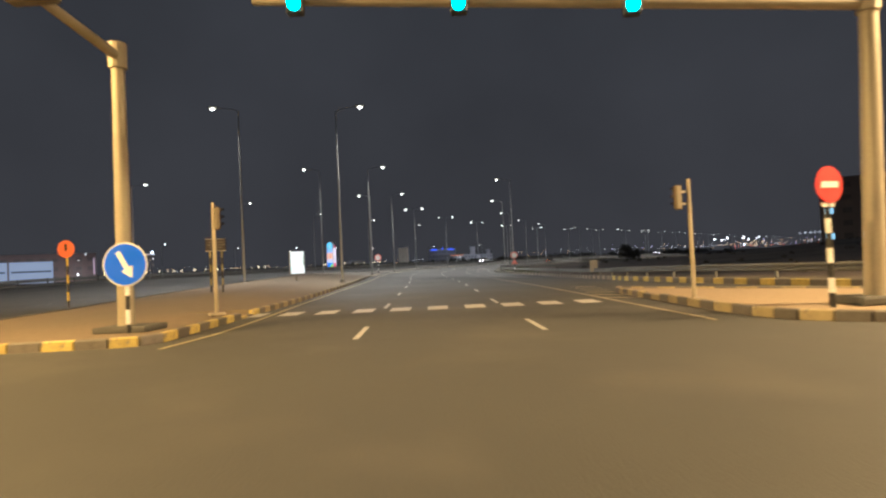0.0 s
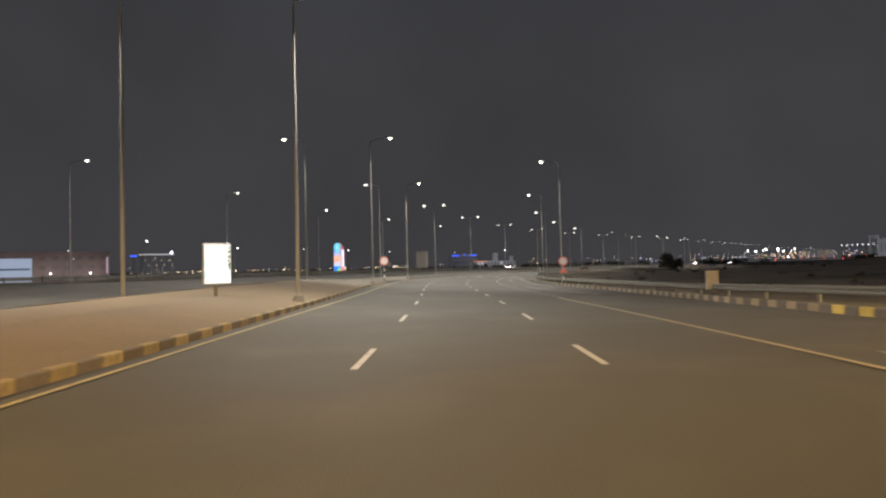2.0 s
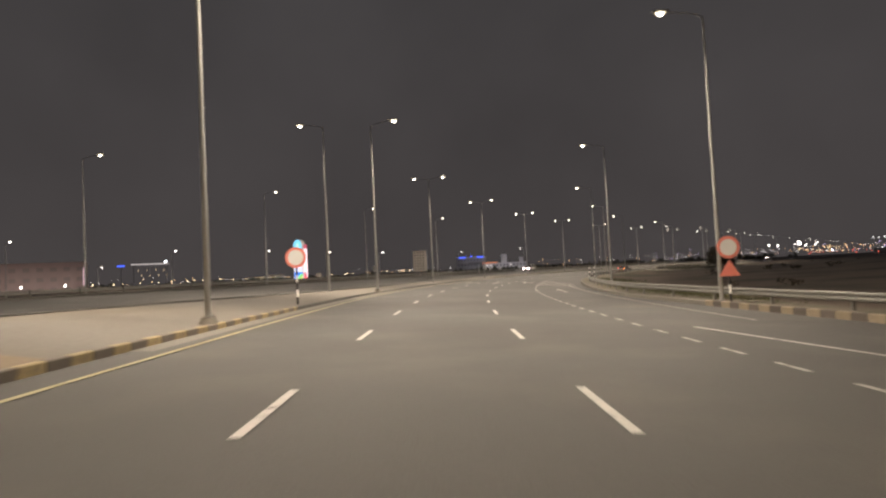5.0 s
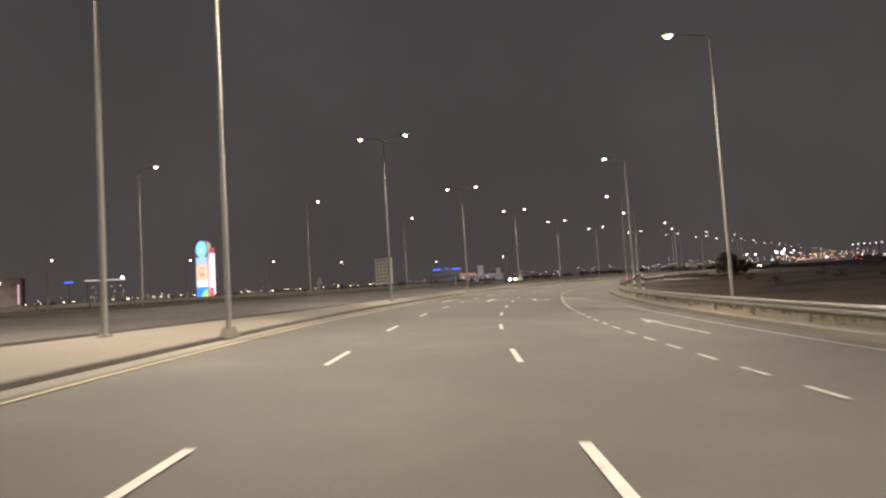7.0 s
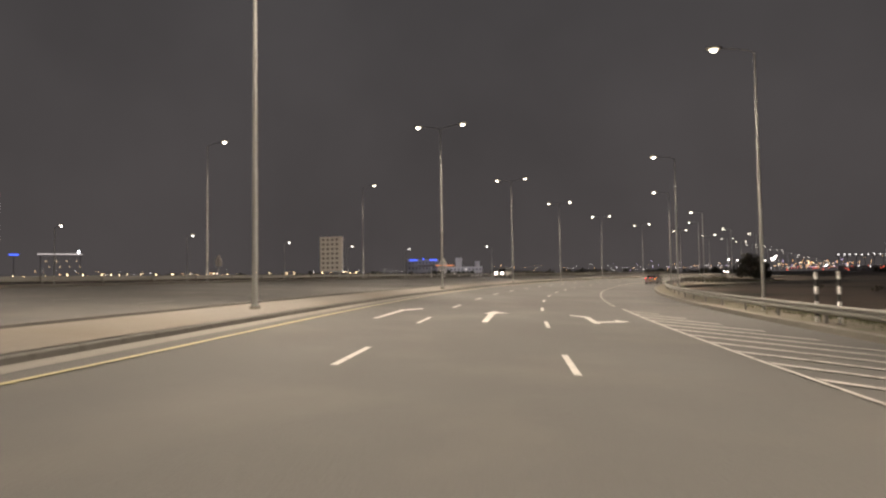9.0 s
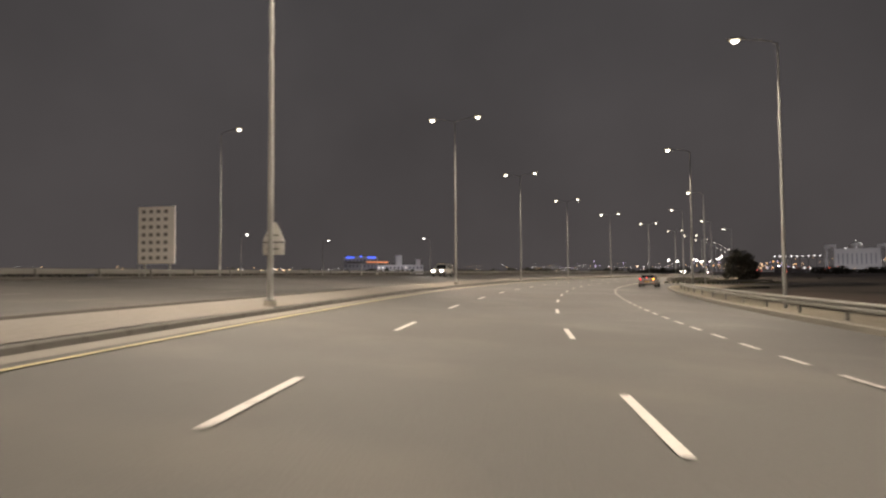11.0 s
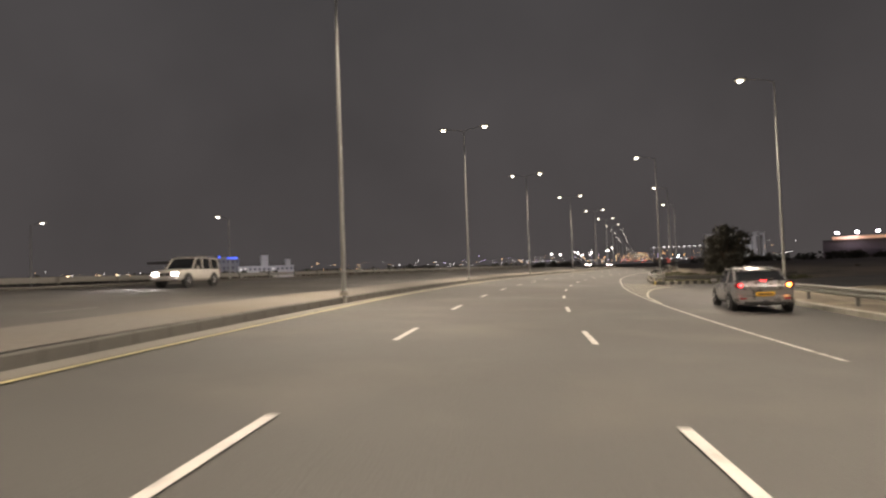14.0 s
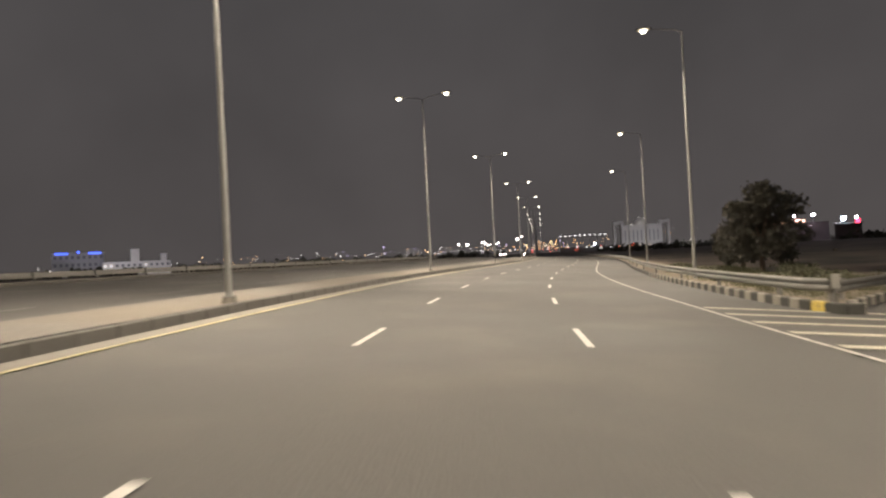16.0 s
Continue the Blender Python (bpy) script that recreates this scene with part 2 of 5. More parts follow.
# ---- ground and roads ----
def ground_height(x, y):
    i = int(np.argmin((MID[::4, 0] - x) ** 2 + (MID[::4, 1] - y) ** 2)) * 4
    v = np.array([x, y]) - MID[i]
    d, s = float(v @ np.array([TAN[i][1], -TAN[i][0]])), i - S0 + float(v @ TAN[i])
    z = zs(s, d) - 0.16
    far = ease(22, 150, d)
    z += far * (6.0 * ease(30, 120, s) * (1 - ease(170, 260, s)) + 0.8)
    z += 0.12 * noise.noise((x * 0.05, y * 0.05, 0)) * ease(18, 40, abs(d))
    return z


def axis(a, b, near_a, near_b, fine):
    """Places along one side of the ground: close together near the road, wide apart far off."""
    out = list(np.arange(near_a, near_b + 1e-6, fine))
    step, v = fine, near_a
    while v > a:
        step *= 1.5
        v -= step
        out.insert(0, max(v, a))
    step, v = fine, near_b
    while v < b:
        step *= 1.5
        v += step
        out.append(min(v, b))
    return out


gx, gy = axis(-3500, 3500, -130, 210, 5), axis(-3500, 3500, -60, 400, 5)
verts = [(x, y, ground_height(x, y)) for y in gy for x in gx]
w = len(gx)
faces = [(j * w + i, j * w + i + 1, (j + 1) * w + i + 1, (j + 1) * w + i) for j in range(len(gy) - 1) for i in range(w - 1)]
me = bpy.data.meshes.new("ground")
me.from_pydata(verts, [], faces)
me.materials.append(DARK_SOIL)
tagged(new("ground", me), "dark dry sandy soil beyond the road", "ground", kind="structure")

S_ROWS = [*steps(-39, 330, 123), *steps(345, 960, 41)]
KNEES = (-26, -20, -12, -6, 0, 6, 10)


def road_row(s):
    a, b = table(LEFT_EDGE, s), table(RIGHT_EDGE, s)
    return [(s, a)] + [(s, min(max(k, a + 0.5), b - 0.5)) for k in KNEES] + [(s, max(min(16, b - 0.2), 0)), (s, b)]


road = part("road", strip([road_row(s) for s in S_ROWS]), ASPHALT)
tagged(road, "worn grey asphalt of a divided curving main road", "road", kind="structure")

EXIT = [(186, 7.6), (198, 8.2), (208, 10.5), (218, 14.0), (228, 19.0), (238, 26.0), (250, 37.0), (266, 56.0)]


def exit_row(k):
    s, d = EXIT[k]
    a, b = EXIT[max(k - 1, 0)], EXIT[min(k + 1, len(EXIT) - 1)]
    ds, dd = b[0] - a[0], b[1] - a[1]
    n = math.hypot(ds, dd)
    half = [2.2, 2.6, 4.3, 4.6, 4.6, 4.6, 4.6, 4.6][k]
    left = half * [1, 1, 1.2, 1.6, 1.85, 1.5, 1.2, 1][k]
    return [(s - dd / n * w2, d + ds / n * w2) for w2 in (-left, -half / 3, half / 3, half)]


exit_road = part("exit_road", strip([exit_row(k) for k in range(len(EXIT))], 0.004), ASPHALT)
tagged(exit_road, "grey asphalt exit road bending off the main road", "road", kind="structure")

# raised median with its paving
med_rows = []
for s in [11.2, 15.2, 15.5, 16.2, 16.9, 17.2] + [s for s in S_ROWS if s > 17.5]:
    a, b = table(FAR_KERB, s) + 0.15, table(KERB, s) - 0.15
    med_rows.append([(s, a + (b - a) * k / 4) for k in range(5)])
nose = [[(10.0, -14.5 + 8.0 * k / 4) for k in range(5)]]
MEDIAN_PAVING = mat("median_paving", (0.13, 0.12, 0.105), 0.92, vary=0.22, scale=0.25, fine=9, bump=0.5, wear=((0.12, 0.102, 0.078), 0.45, 0.7, 0.12))
# sandy tone with the orange of the sodium light painted into it
MEDIAN_SODIUM_SAND = mat("median_sodium_sand", (0.165, 0.125, 0.082), 0.95, vary=0.25, scale=0.3, fine=9, bump=0.6, wear=((0.13, 0.108, 0.08), 0.45, 0.7, 0.15))


def median_sheet(rows, surface, label):
    bm = strip(rows)
    bm.verts.ensure_lookup_table()
    for k, (s, d) in enumerate(p for row in rows for p in row):
        bm.verts[k].co.z += crown(s, d) + table(KERB_TOP, s) - 0.02 - (0.13 if 15.4 < s < 17.0 and d > -6.3 else 0)
    tagged(part("median", bm, surface), label, "median", kind="structure")


split = next(k for k, row in enumerate(med_rows) if row[0][0] > 58)
median_sheet(nose + med_rows[:split + 1], MEDIAN_SODIUM_SAND, "raised sandy head of the median between the carriageways, sodium light's orange put into its colour")
median_sheet(med_rows[split:], MEDIAN_PAVING, "raised grey paved median between the carriageways")

ISLAND = [(8.2, 7.4), (9.0, 6.6), (10.0, 6.3), (11.5, 6.25), (13, 6.3), (15, 6.38), (16.4, 6.4), (18, 6.45), (19.6, 6.55), (20.1, 6.8), (18.5, 7.6), (17, 8.9), (15.5, 10.2), (14, 11.5), (12, 13.2), (9.5, 13.4), (8.0, 12), (7.6, 9.5)]
bm = bmesh.new()
isl = [bm.verts.new(at(s, d, 0.155)) for s, d in ISLAND]
bm.faces.new(isl)
bmesh.ops.recalc_face_normals(bm, faces=bm.faces)
island = part("traffic_island", bm, SAND)
tagged(island, "sandy traffic island edged with painted kerbs", "traffic island", kind="structure")

# verges
vr = [[(s, table(RIGHT_EDGE, s) + 0.1), (s, table(RIGHT_EDGE, s) + 1.0), (s, table(RIGHT_EDGE, s) + 3.2)] for s in steps(12, 192, 90)]
verge = part("verge", strip(vr, 0.13), mat("olive_verge_soil", (0.125, 0.11, 0.082), 0.95, vary=0.3, scale=0.4, fine=8, bump=0.6, wear=((0.085, 0.085, 0.05), 0.5, 0.66, 0.8)))
tagged(verge, "dull sandy verge with sparse grass along the road's outer edge", "verge", kind="structure")
vr = [[(s, table(RIGHT_EDGE, s) + 0.1), (s, table(RIGHT_EDGE, s) + 1.2), (s, table(RIGHT_EDGE, s) + 3.5)] for s in steps(246, 500, 86)]
EXIT_SOIL = mat("dusty_corner_soil", (0.16, 0.135, 0.098), 0.95, vary=0.3, scale=0.5, fine=9, bump=0.6, wear=((0.27, 0.23, 0.17), 0.56, 0.7, 0.45))
verge2 = part("verge", strip(vr, 0.13), EXIT_SOIL)
tagged(verge2, "pale sandy verge beyond the exit", "verge", kind="structure")
CORNER = [(223.8, 8.2), (224.4, 8.35), (226.2, 9.7), (228.6, 11.6), (232.4, 14.5), (237.4, 17.5), (246, 22.0)]
CORNER_KERB = [(223.6, 7.95), (225, 7.72), (228, 7.58), (246, 7.35)]
vc = [[(s, table(CORNER_KERB, s) + 0.08 + (table(CORNER, s) - 0.1 - table(CORNER_KERB, s)) * k / 5) for k in range(6)] for s in [*steps(223.85, 232, 9), *steps(233, 246, 8)]]
verge4 = part("verge", strip(vc, 0.13), EXIT_SOIL)
tagged(verge4, "pale sandy corner between the road and the exit", "verge", kind="structure")
NOSE = [(192, 9.85), (198, 10.1), (204, 10.5), (209, 11.1), (212.6, 11.9), (214.6, 12.5), (215.2, 13.2), (215.7, 15.0), (216.6, 18.0), (218.5, 22.0)]
bm = bmesh.new()
nose_in = [bm.verts.new(at(s, d + 0.02, 0.15)) for s, d in NOSE]
nose_out = [bm.verts.new(at(s, d, 0.12)) for s, d in ((192, 13.4), (197, 14.2), (202, 15.2), (206, 16.2), (209, 17.0), (211, 18.0), (212, 19.0), (213, 20.0), (214, 21.5), (216, 24.0))]
for k in range(len(NOSE) - 1):
    bm.faces.new((nose_in[k], nose_in[k + 1], nose_out[k + 1], nose_out[k]))
bmesh.ops.recalc_face_normals(bm, faces=bm.faces)
verge5 = part("verge", bm, EXIT_SOIL)
tagged(verge5, "sandy verge nose on the outer side of the exit road", "verge", kind="structure")
vl = [[(s, table(LEFT_EDGE, s) - 7), (s, table(LEFT_EDGE, s) - 2), (s, table(LEFT_EDGE, s) + 0.1)] for s in steps(12, 420, 100)]
verge3 = part("verge", strip(vl, 0.1), SAND)
tagged(verge3, "sandy verge beyond the opposite carriageway", "verge", kind="structure")


HATCH_LINE = mat("hatch_road_paint", (0.34, 0.325, 0.30), 0.6, vary=0.25, scale=2, fine=30, wear=((0.12, 0.11, 0.1), 0.52, 0.68, 4))
GORE_LINE = mat("cream_road_paint", (0.38, 0.36, 0.28), 0.6, vary=0.2, scale=2, fine=30, wear=((0.14, 0.13, 0.1), 0.58, 0.72, 5))
DULL_LINE = mat("dull_road_paint", (0.17, 0.165, 0.15), 0.7, vary=0.25, scale=2, fine=30, wear=((0.08, 0.077, 0.07), 0.48, 0.66, 4))
FADED_LINE = mat("faded_road_paint", (0.42, 0.36, 0.22), 0.7, vary=0.3, scale=2, fine=30, wear=((0.08, 0.075, 0.068), 0.5, 0.65, 5))


def marking(name, quads, material, parent=road, up=0.018):
    """Paint on the road, from outlines of (s, d)."""
    bm = bmesh.new()
    for q in quads:
        bm.faces.new([bm.verts.new(at(s, d, up)) for s, d in q])
    for f in bm.faces:
        f.normal_update()
        if f.normal.z < 0:
            f.normal_flip()
    return part(name, bm, material, parent)


def line_marking(name, rows, width, material, step=2.0, up=0.018):
    """A continuous line through rows of (s, d)."""
    out, n = [], max(int((rows[-1][0] - rows[0][0]) / step), 2)
    pts = [(s, table(rows, s)) for s in steps(rows[0][0], rows[-1][0], n)]
    for (a, b), (c, e) in zip(pts, pts[1:]):
        out.append([(a, b - width / 2), (c, e - width / 2), (c, e + width / 2), (a, b + width / 2)])
    return marking(name, out, material, up=up)


line_marking("edge_line", [(9.3, -5.5), (11, -5.25), (14, -5.2), (17, -5.3), (22, -5.45), (30, -5.5), (35, -5.5), (50, -5.15), (62, -5.15), (85, -5.45), (97, -5.4), (110, -5.05), (145, -5.1), (165, -5.4), (190, -5.5), (205, -5.65), (240, -5.8), (500, -5.8)], 0.11, YELLOW_LINE)
line_marking("edge_line", [(9.5, 5.25), (46, 5.15)], 0.12, mat("pale_yellow_line", (0.32, 0.275, 0.19), 0.6, vary=0.2, scale=2, fine=30))
line_marking("edge_line", [(52, 8.9), (58, 8.0), (66, 6.6)], 0.14, WHITE_LINE)
line_marking("edge_line", [(68, 9.2), (86, 9.0), (100, 8.8), (110, 8.4)], 0.1, HATCH_LINE)
line_marking("edge_line", [(108, 5.3), (129, 5.4)], 0.09, HATCH_LINE)
line_marking("edge_line", [(186.2, 5.25), (200, 5.3), (207, 5.3)], 0.1, EDGE_PAINT, 1.0)
line_marking("edge_line", [(207, 5.3), (216, 5.3), (226, 5.3), (240, 4.9), (254, 4.5), (270, 4.4), (420, 4.6)], 0.1, EDGE_PAINT)
GUTTER = mat("gutter_concrete", (0.15, 0.14, 0.122), 0.85, vary=0.25, scale=0.8, fine=25, bump=0.3)
gut = []
for s in np.arange(62.0, 300.0, 2.0):
    gut.append([(s, table(KERB, s) + 0.06), (s + 2, table(KERB, s + 2) + 0.06), (s + 2, table(KERB, s + 2) + 0.58), (s, table(KERB, s) + 0.58)])
marking("gutter", gut, GUTTER, up=0.009)
for k in range(58):
    s = 9.3 + 7.75 * k
    if k > 55:
        continue
    for d in (-1.82, 1.82):
        marking("lane_dash", [[(s, d - 0.058), (s + 2.2, d - 0.058), (s + 2.2, d + 0.058), (s, d + 0.058)]], WHITE_LINE)
for k in range(34):
    s = 46 + 1.85 * k
    marking("exit_dash", [[(s, 5.3), (s + 0.9, 5.3), (s + 0.9, 5.41), (s, 5.41)]], HATCH_LINE)
for k in range(28):
    s = 131 + 1.95 * k
    marking("exit_dash", [[(s, 5.18), (s + 1.0, 5.18), (s + 1.0, 5.3), (s, 5.3)]], HATCH_LINE)
for k in range(46):
    s = 20 + 7.8 * k
    for d in (-13.0, -16.6):
        if s > 70 or d < -14:
            d2 = d + (table(FAR_KERB, s) + 8.9) * 0.8
            marking("lane_dash", [[(s, d2 - 0.06), (s + 2.2, d2 - 0.06), (s + 2.2, d2 + 0.06), (s, d2 + 0.06)]], DULL_LINE)
for k in range(10):
    d = -6.15 + 1.14 * k
    c = 15.9 - 0.07 * (d + 5)
    marking("crossing_stripe", [[(c, d), (c + 1.35, d + 0.02), (c + 1.35, d + 0.64), (c, d + 0.62)]], WHITE_LINE)
for k in range(6):
    s = 17.0 + 1.65 * k
    a = 5.3 + 0.12 * max(s - 18, 0)
    marking("hatch_stripe", [[(s, a), (s + 0.26, a), (s - 0.5, a + 0.98), (s - 0.76, a + 0.98)]], FADED_LINE)
for k in range(11):
    s = 110.5 + 1.65 * k
    b = min(9.0, 5.6 + (129.5 - s) * 0.32)
    marking("hatch_stripe", [[(s, 5.4), (s + 0.3, 5.4), (s + 0.3 - (b - 5.4) * 1.1, b), (s - (b - 5.4) * 1.1, b)]], HATCH_LINE)
GORE = [(200.3, 5.4), (205, 5.56), (208.5, 5.95), (211.5, 6.35), (214.5, 6.85), (217, 7.55), (219, 8.25), (221, 9.15), (222.7, 9.95), (225.6, 11.0)]
line_marking("gore_line", GORE[:9], 0.1, GORE_LINE, 0.7)
for k in range(14):
    s = 204.0 + 1.62 * k
    slant = table([(214, 0.0), (218, 0.22), (225, 0.5)], s)
    e = table(GORE, s)
    for _ in range(8):
        e = table(GORE, s - slant * (e - 5.45))
    a = s - slant * (e - 5.45)
    marking("hatch_stripe", [[(s, 5.45), (s + 0.3, 5.45), (a + 0.3, e), (a, e)]], GORE_LINE)


marking("road_arrow", [[(118.8, -3.4), (123.2, -3.46), (123.2, -3.26), (118.8, -3.26)], [(122.9, -3.5), (124.3, -2.9), (124.0, -2.75), (122.7, -3.26)]], WHITE_LINE)
marking("road_arrow", [[(118.9, -0.1), (122.8, -0.12), (122.8, 0.1), (118.9, 0.08)], [(122.6, -0.3), (124.0, -0.05), (123.9, 0.15), (122.6, 0.14)], [(122.9, 0.1), (123.7, 0.1), (123.3, 0.6)]], WHITE_LINE)
marking("road_arrow", [[(119.9, 3.28), (122.7, 3.2), (122.7, 3.42), (119.9, 3.48)], [(122.4, 3.3), (123.1, 2.75), (123.4, 2.8), (123.0, 3.35)], [(120.2, 3.45), (120.7, 3.45), (121.3, 4.2), (120.8, 4.2)], [(120.6, 4.1), (121.8, 4.15), (121.1, 4.55)]], WHITE_LINE)
marking("road_arrow", [[(92, 7.22), (97.2, 7.02), (97.2, 7.15), (92, 7.36)], [(96.6, 6.8), (98.8, 7.05), (96.8, 7.38)]], EDGE_PAINT)

# ---- kerbs, block by block ----
bm = box(bmesh.new(), 0, 0, 0, 0.17, 0.985, 0.34, 0.025)
kerb_mesh = {}
for key, m in (("y", KERB_YELLOW), ("b", KERB_BLACK), ("c", CONCRETE), ("f", mat("faded_yellow_kerb", (0.30, 0.24, 0.12), 0.75, vary=0.25, scale=2, fine=30, bump=0.3, island=0.2, wear=((0.18, 0.15, 0.11), 0.52, 0.7, 6))), ("g", mat("faded_dark_kerb", (0.135, 0.115, 0.095), 0.8, vary=0.25, scale=2, fine=30, bump=0.3, island=0.2)), ("t", mat("faded_kerb_paint", (0.235, 0.19, 0.13), 0.8, vary=0.25, scale=2, fine=30, bump=0.3, island=0.15, wear=((0.16, 0.13, 0.1), 0.5, 0.7, 5))), ("d", mat("faded_black_kerb", (0.085, 0.072, 0.06), 0.8, vary=0.25, scale=2, fine=30, bump=0.3, island=0.25)), ("k", mat("dark_kerb_paint", (0.04, 0.04, 0.034), 0.7, vary=0.3, scale=3, fine=30, bump=0.3, island=0.2)), ("p", mat("pale_kerb_concrete", (0.25, 0.235, 0.2), 0.85, vary=0.2, scale=1.5, fine=40, bump=0.4, island=0.15))):
    me = bpy.data.meshes.new("kerb_block")
    bm.to_mesh(me)
    me.materials.append(m)
    kerb_mesh[key] = me
bm.free()


def kerb_run(kerb, pts, keys, up=0.075, gap=(), drop=0.13):
    """Kerb stones one metre long from point to point of (s, d)."""
    for k, ((a, b), (c, e)) in enumerate(zip(pts, pts[1:])):
        p, q = Vector(at(a, b)), Vector(at(c, e))
        if gap and gap[0] < (a + c) / 2 < gap[1] and abs(c - a) > 0.3 and b < 7.2:
            p.z, q.z = p.z - drop, q.z - drop
        o = new("kerb_block", kerb_mesh[keys[k % len(keys)]])
        o.matrix_world = Matrix.Translation((p + q) / 2 + Vector((0, 0, up + (table(KERB_TOP, (a + c) / 2) - 0.245 if b < -5 and e < -5 else 0)))) @ pose(0, 0, 0, 0, 0, math.degrees(math.atan2(-(q - p).x, (q - p).y))) @ Matrix.Diagonal((1, (q - p).length, 1, 1))
        o.parent = kerb


kerb_l = thing("kerb_median", pose(0, 0, 0), "kerb of the median, painted in yellow and black blocks", "kerb", kind="structure")
pts = [(10.0, -14.6 + 0.65 * k) for k in range(13)] + [(10.15, -6.3)] + [(s, table(KERB, s)) for s in np.arange(10.65, 75, 0.62)]
kerb_run(kerb_l, pts, "yb" * 13 + "fg" * 67, gap=(15.4, 17.0))
kerb_g = thing("kerb_median_plain", pose(0, 0, 0), "weathered grey concrete kerb of the median", "kerb", kind="structure")
pts = [(s, table(KERB, s)) for s in np.arange(74.3, 262, 1.0)]
kerb_run(kerb_g, pts, "c")
kerb_i = thing("kerb_island", pose(0, 0, 0), "traffic island kerb painted in yellow and black blocks", "kerb", kind="structure")
pts = []
for (a, b), (c, e) in zip(ISLAND, ISLAND[1:] + ISLAND[:1]):
    n = max(round(math.hypot(c - a, e - b) / 0.62), 1)
    pts += [(a + (c - a) * k / n, b + (e - b) * k / n) for k in range(n)]
kerb_run(kerb_i, pts + pts[:1], "bf", up=0.03, gap=(15.1, 16.3), drop=0.04)
kerb_r = thing("kerb_verge", pose(0, 0, 0), "outer road kerb with faded tan and dark blocks", "kerb", kind="structure")
pts = [(s, table(RIGHT_EDGE, s)) for s in np.arange(12, 76, 0.62)]
kerb_run(kerb_r, pts, "yb" * 18 + "td" * 40)
kerb_e = thing("kerb_exit", pose(0, 0, 0), "kerb of the exit corner painted in yellow and black blocks", "kerb", kind="structure")
pts = [(s, table(CORNER_KERB, s)) for s in np.arange(246.0, 224.0, -0.475)]
n_y = len(pts) - 2
pts += [(223.6, 7.98), (223.7, 8.4)] + [(s, table(CORNER, s) + 0.1) for s in np.arange(224.05, 237.5, 0.4)]
kerb_run(kerb_e, pts, "".join("kp"[(n_y - 1 - k) % 2] for k in range(n_y)) + "y" + "k" + "kp" * 25)
kerb_n = thing("kerb_nose", pose(0, 0, 0), "pale concrete kerb round the verge nose of the exit", "kerb", kind="structure")
pts = []
for (a, b), (c, e) in zip(NOSE, NOSE[1:]):
    n = max(round(math.hypot(c - a, e - b) / 0.9), 1)
    pts += [(a + (c - a) * k / n, b + (e - b) * k / n) for k in range(n)]
kerb_run(kerb_n, pts, "p", up=0.02)


def kerb_strip(rows, s0, s1, side, label, stone=CONCRETE):
    """A plain kerb as one long run, beyond what the camera passes near."""
    bm = bmesh.new()
    prev = None
    for s in steps(s0, s1, int((s1 - s0) / 3)):
        d = table(rows, s)
        ring = [bm.verts.new(at(s, d + o * side, u + (crown(s, d) if d < -6.8 and d > -15 else 0.0))) for o, u in ((0, -0.5), (0, 0.17), (0.03, 0.2), (0.17, 0.2), (0.17, -0.5))]
        if prev:
            for k in range(4):
                bm.faces.new((prev[k], prev[k + 1], ring[k + 1], ring[k]))
        prev = ring
    bmesh.ops.recalc_face_normals(bm, faces=bm.faces)
    return tagged(part("kerb", bm, stone), label, "kerb", kind="structure")


kerb_strip(FAR_KERB, 12, 900, 1, "grey concrete kerb facing the opposite carriageway")
kerb_strip(KERB, 261, 900, -1, "grey concrete kerb of the median far along the road")
kerb_strip(RIGHT_EDGE, 76, 193, 1, "low concrete kerb under the guard rail", mat("worn_pale_kerb", (0.14, 0.13, 0.11), 0.88, vary=0.3, scale=0.6, fine=30, bump=0.4))
kerb_strip(RIGHT_EDGE, 246, 600, 1, "low concrete kerb along the verge")
kerb_strip(LEFT_EDGE, 16, 600, -1, "low concrete kerb beyond the opposite carriageway")

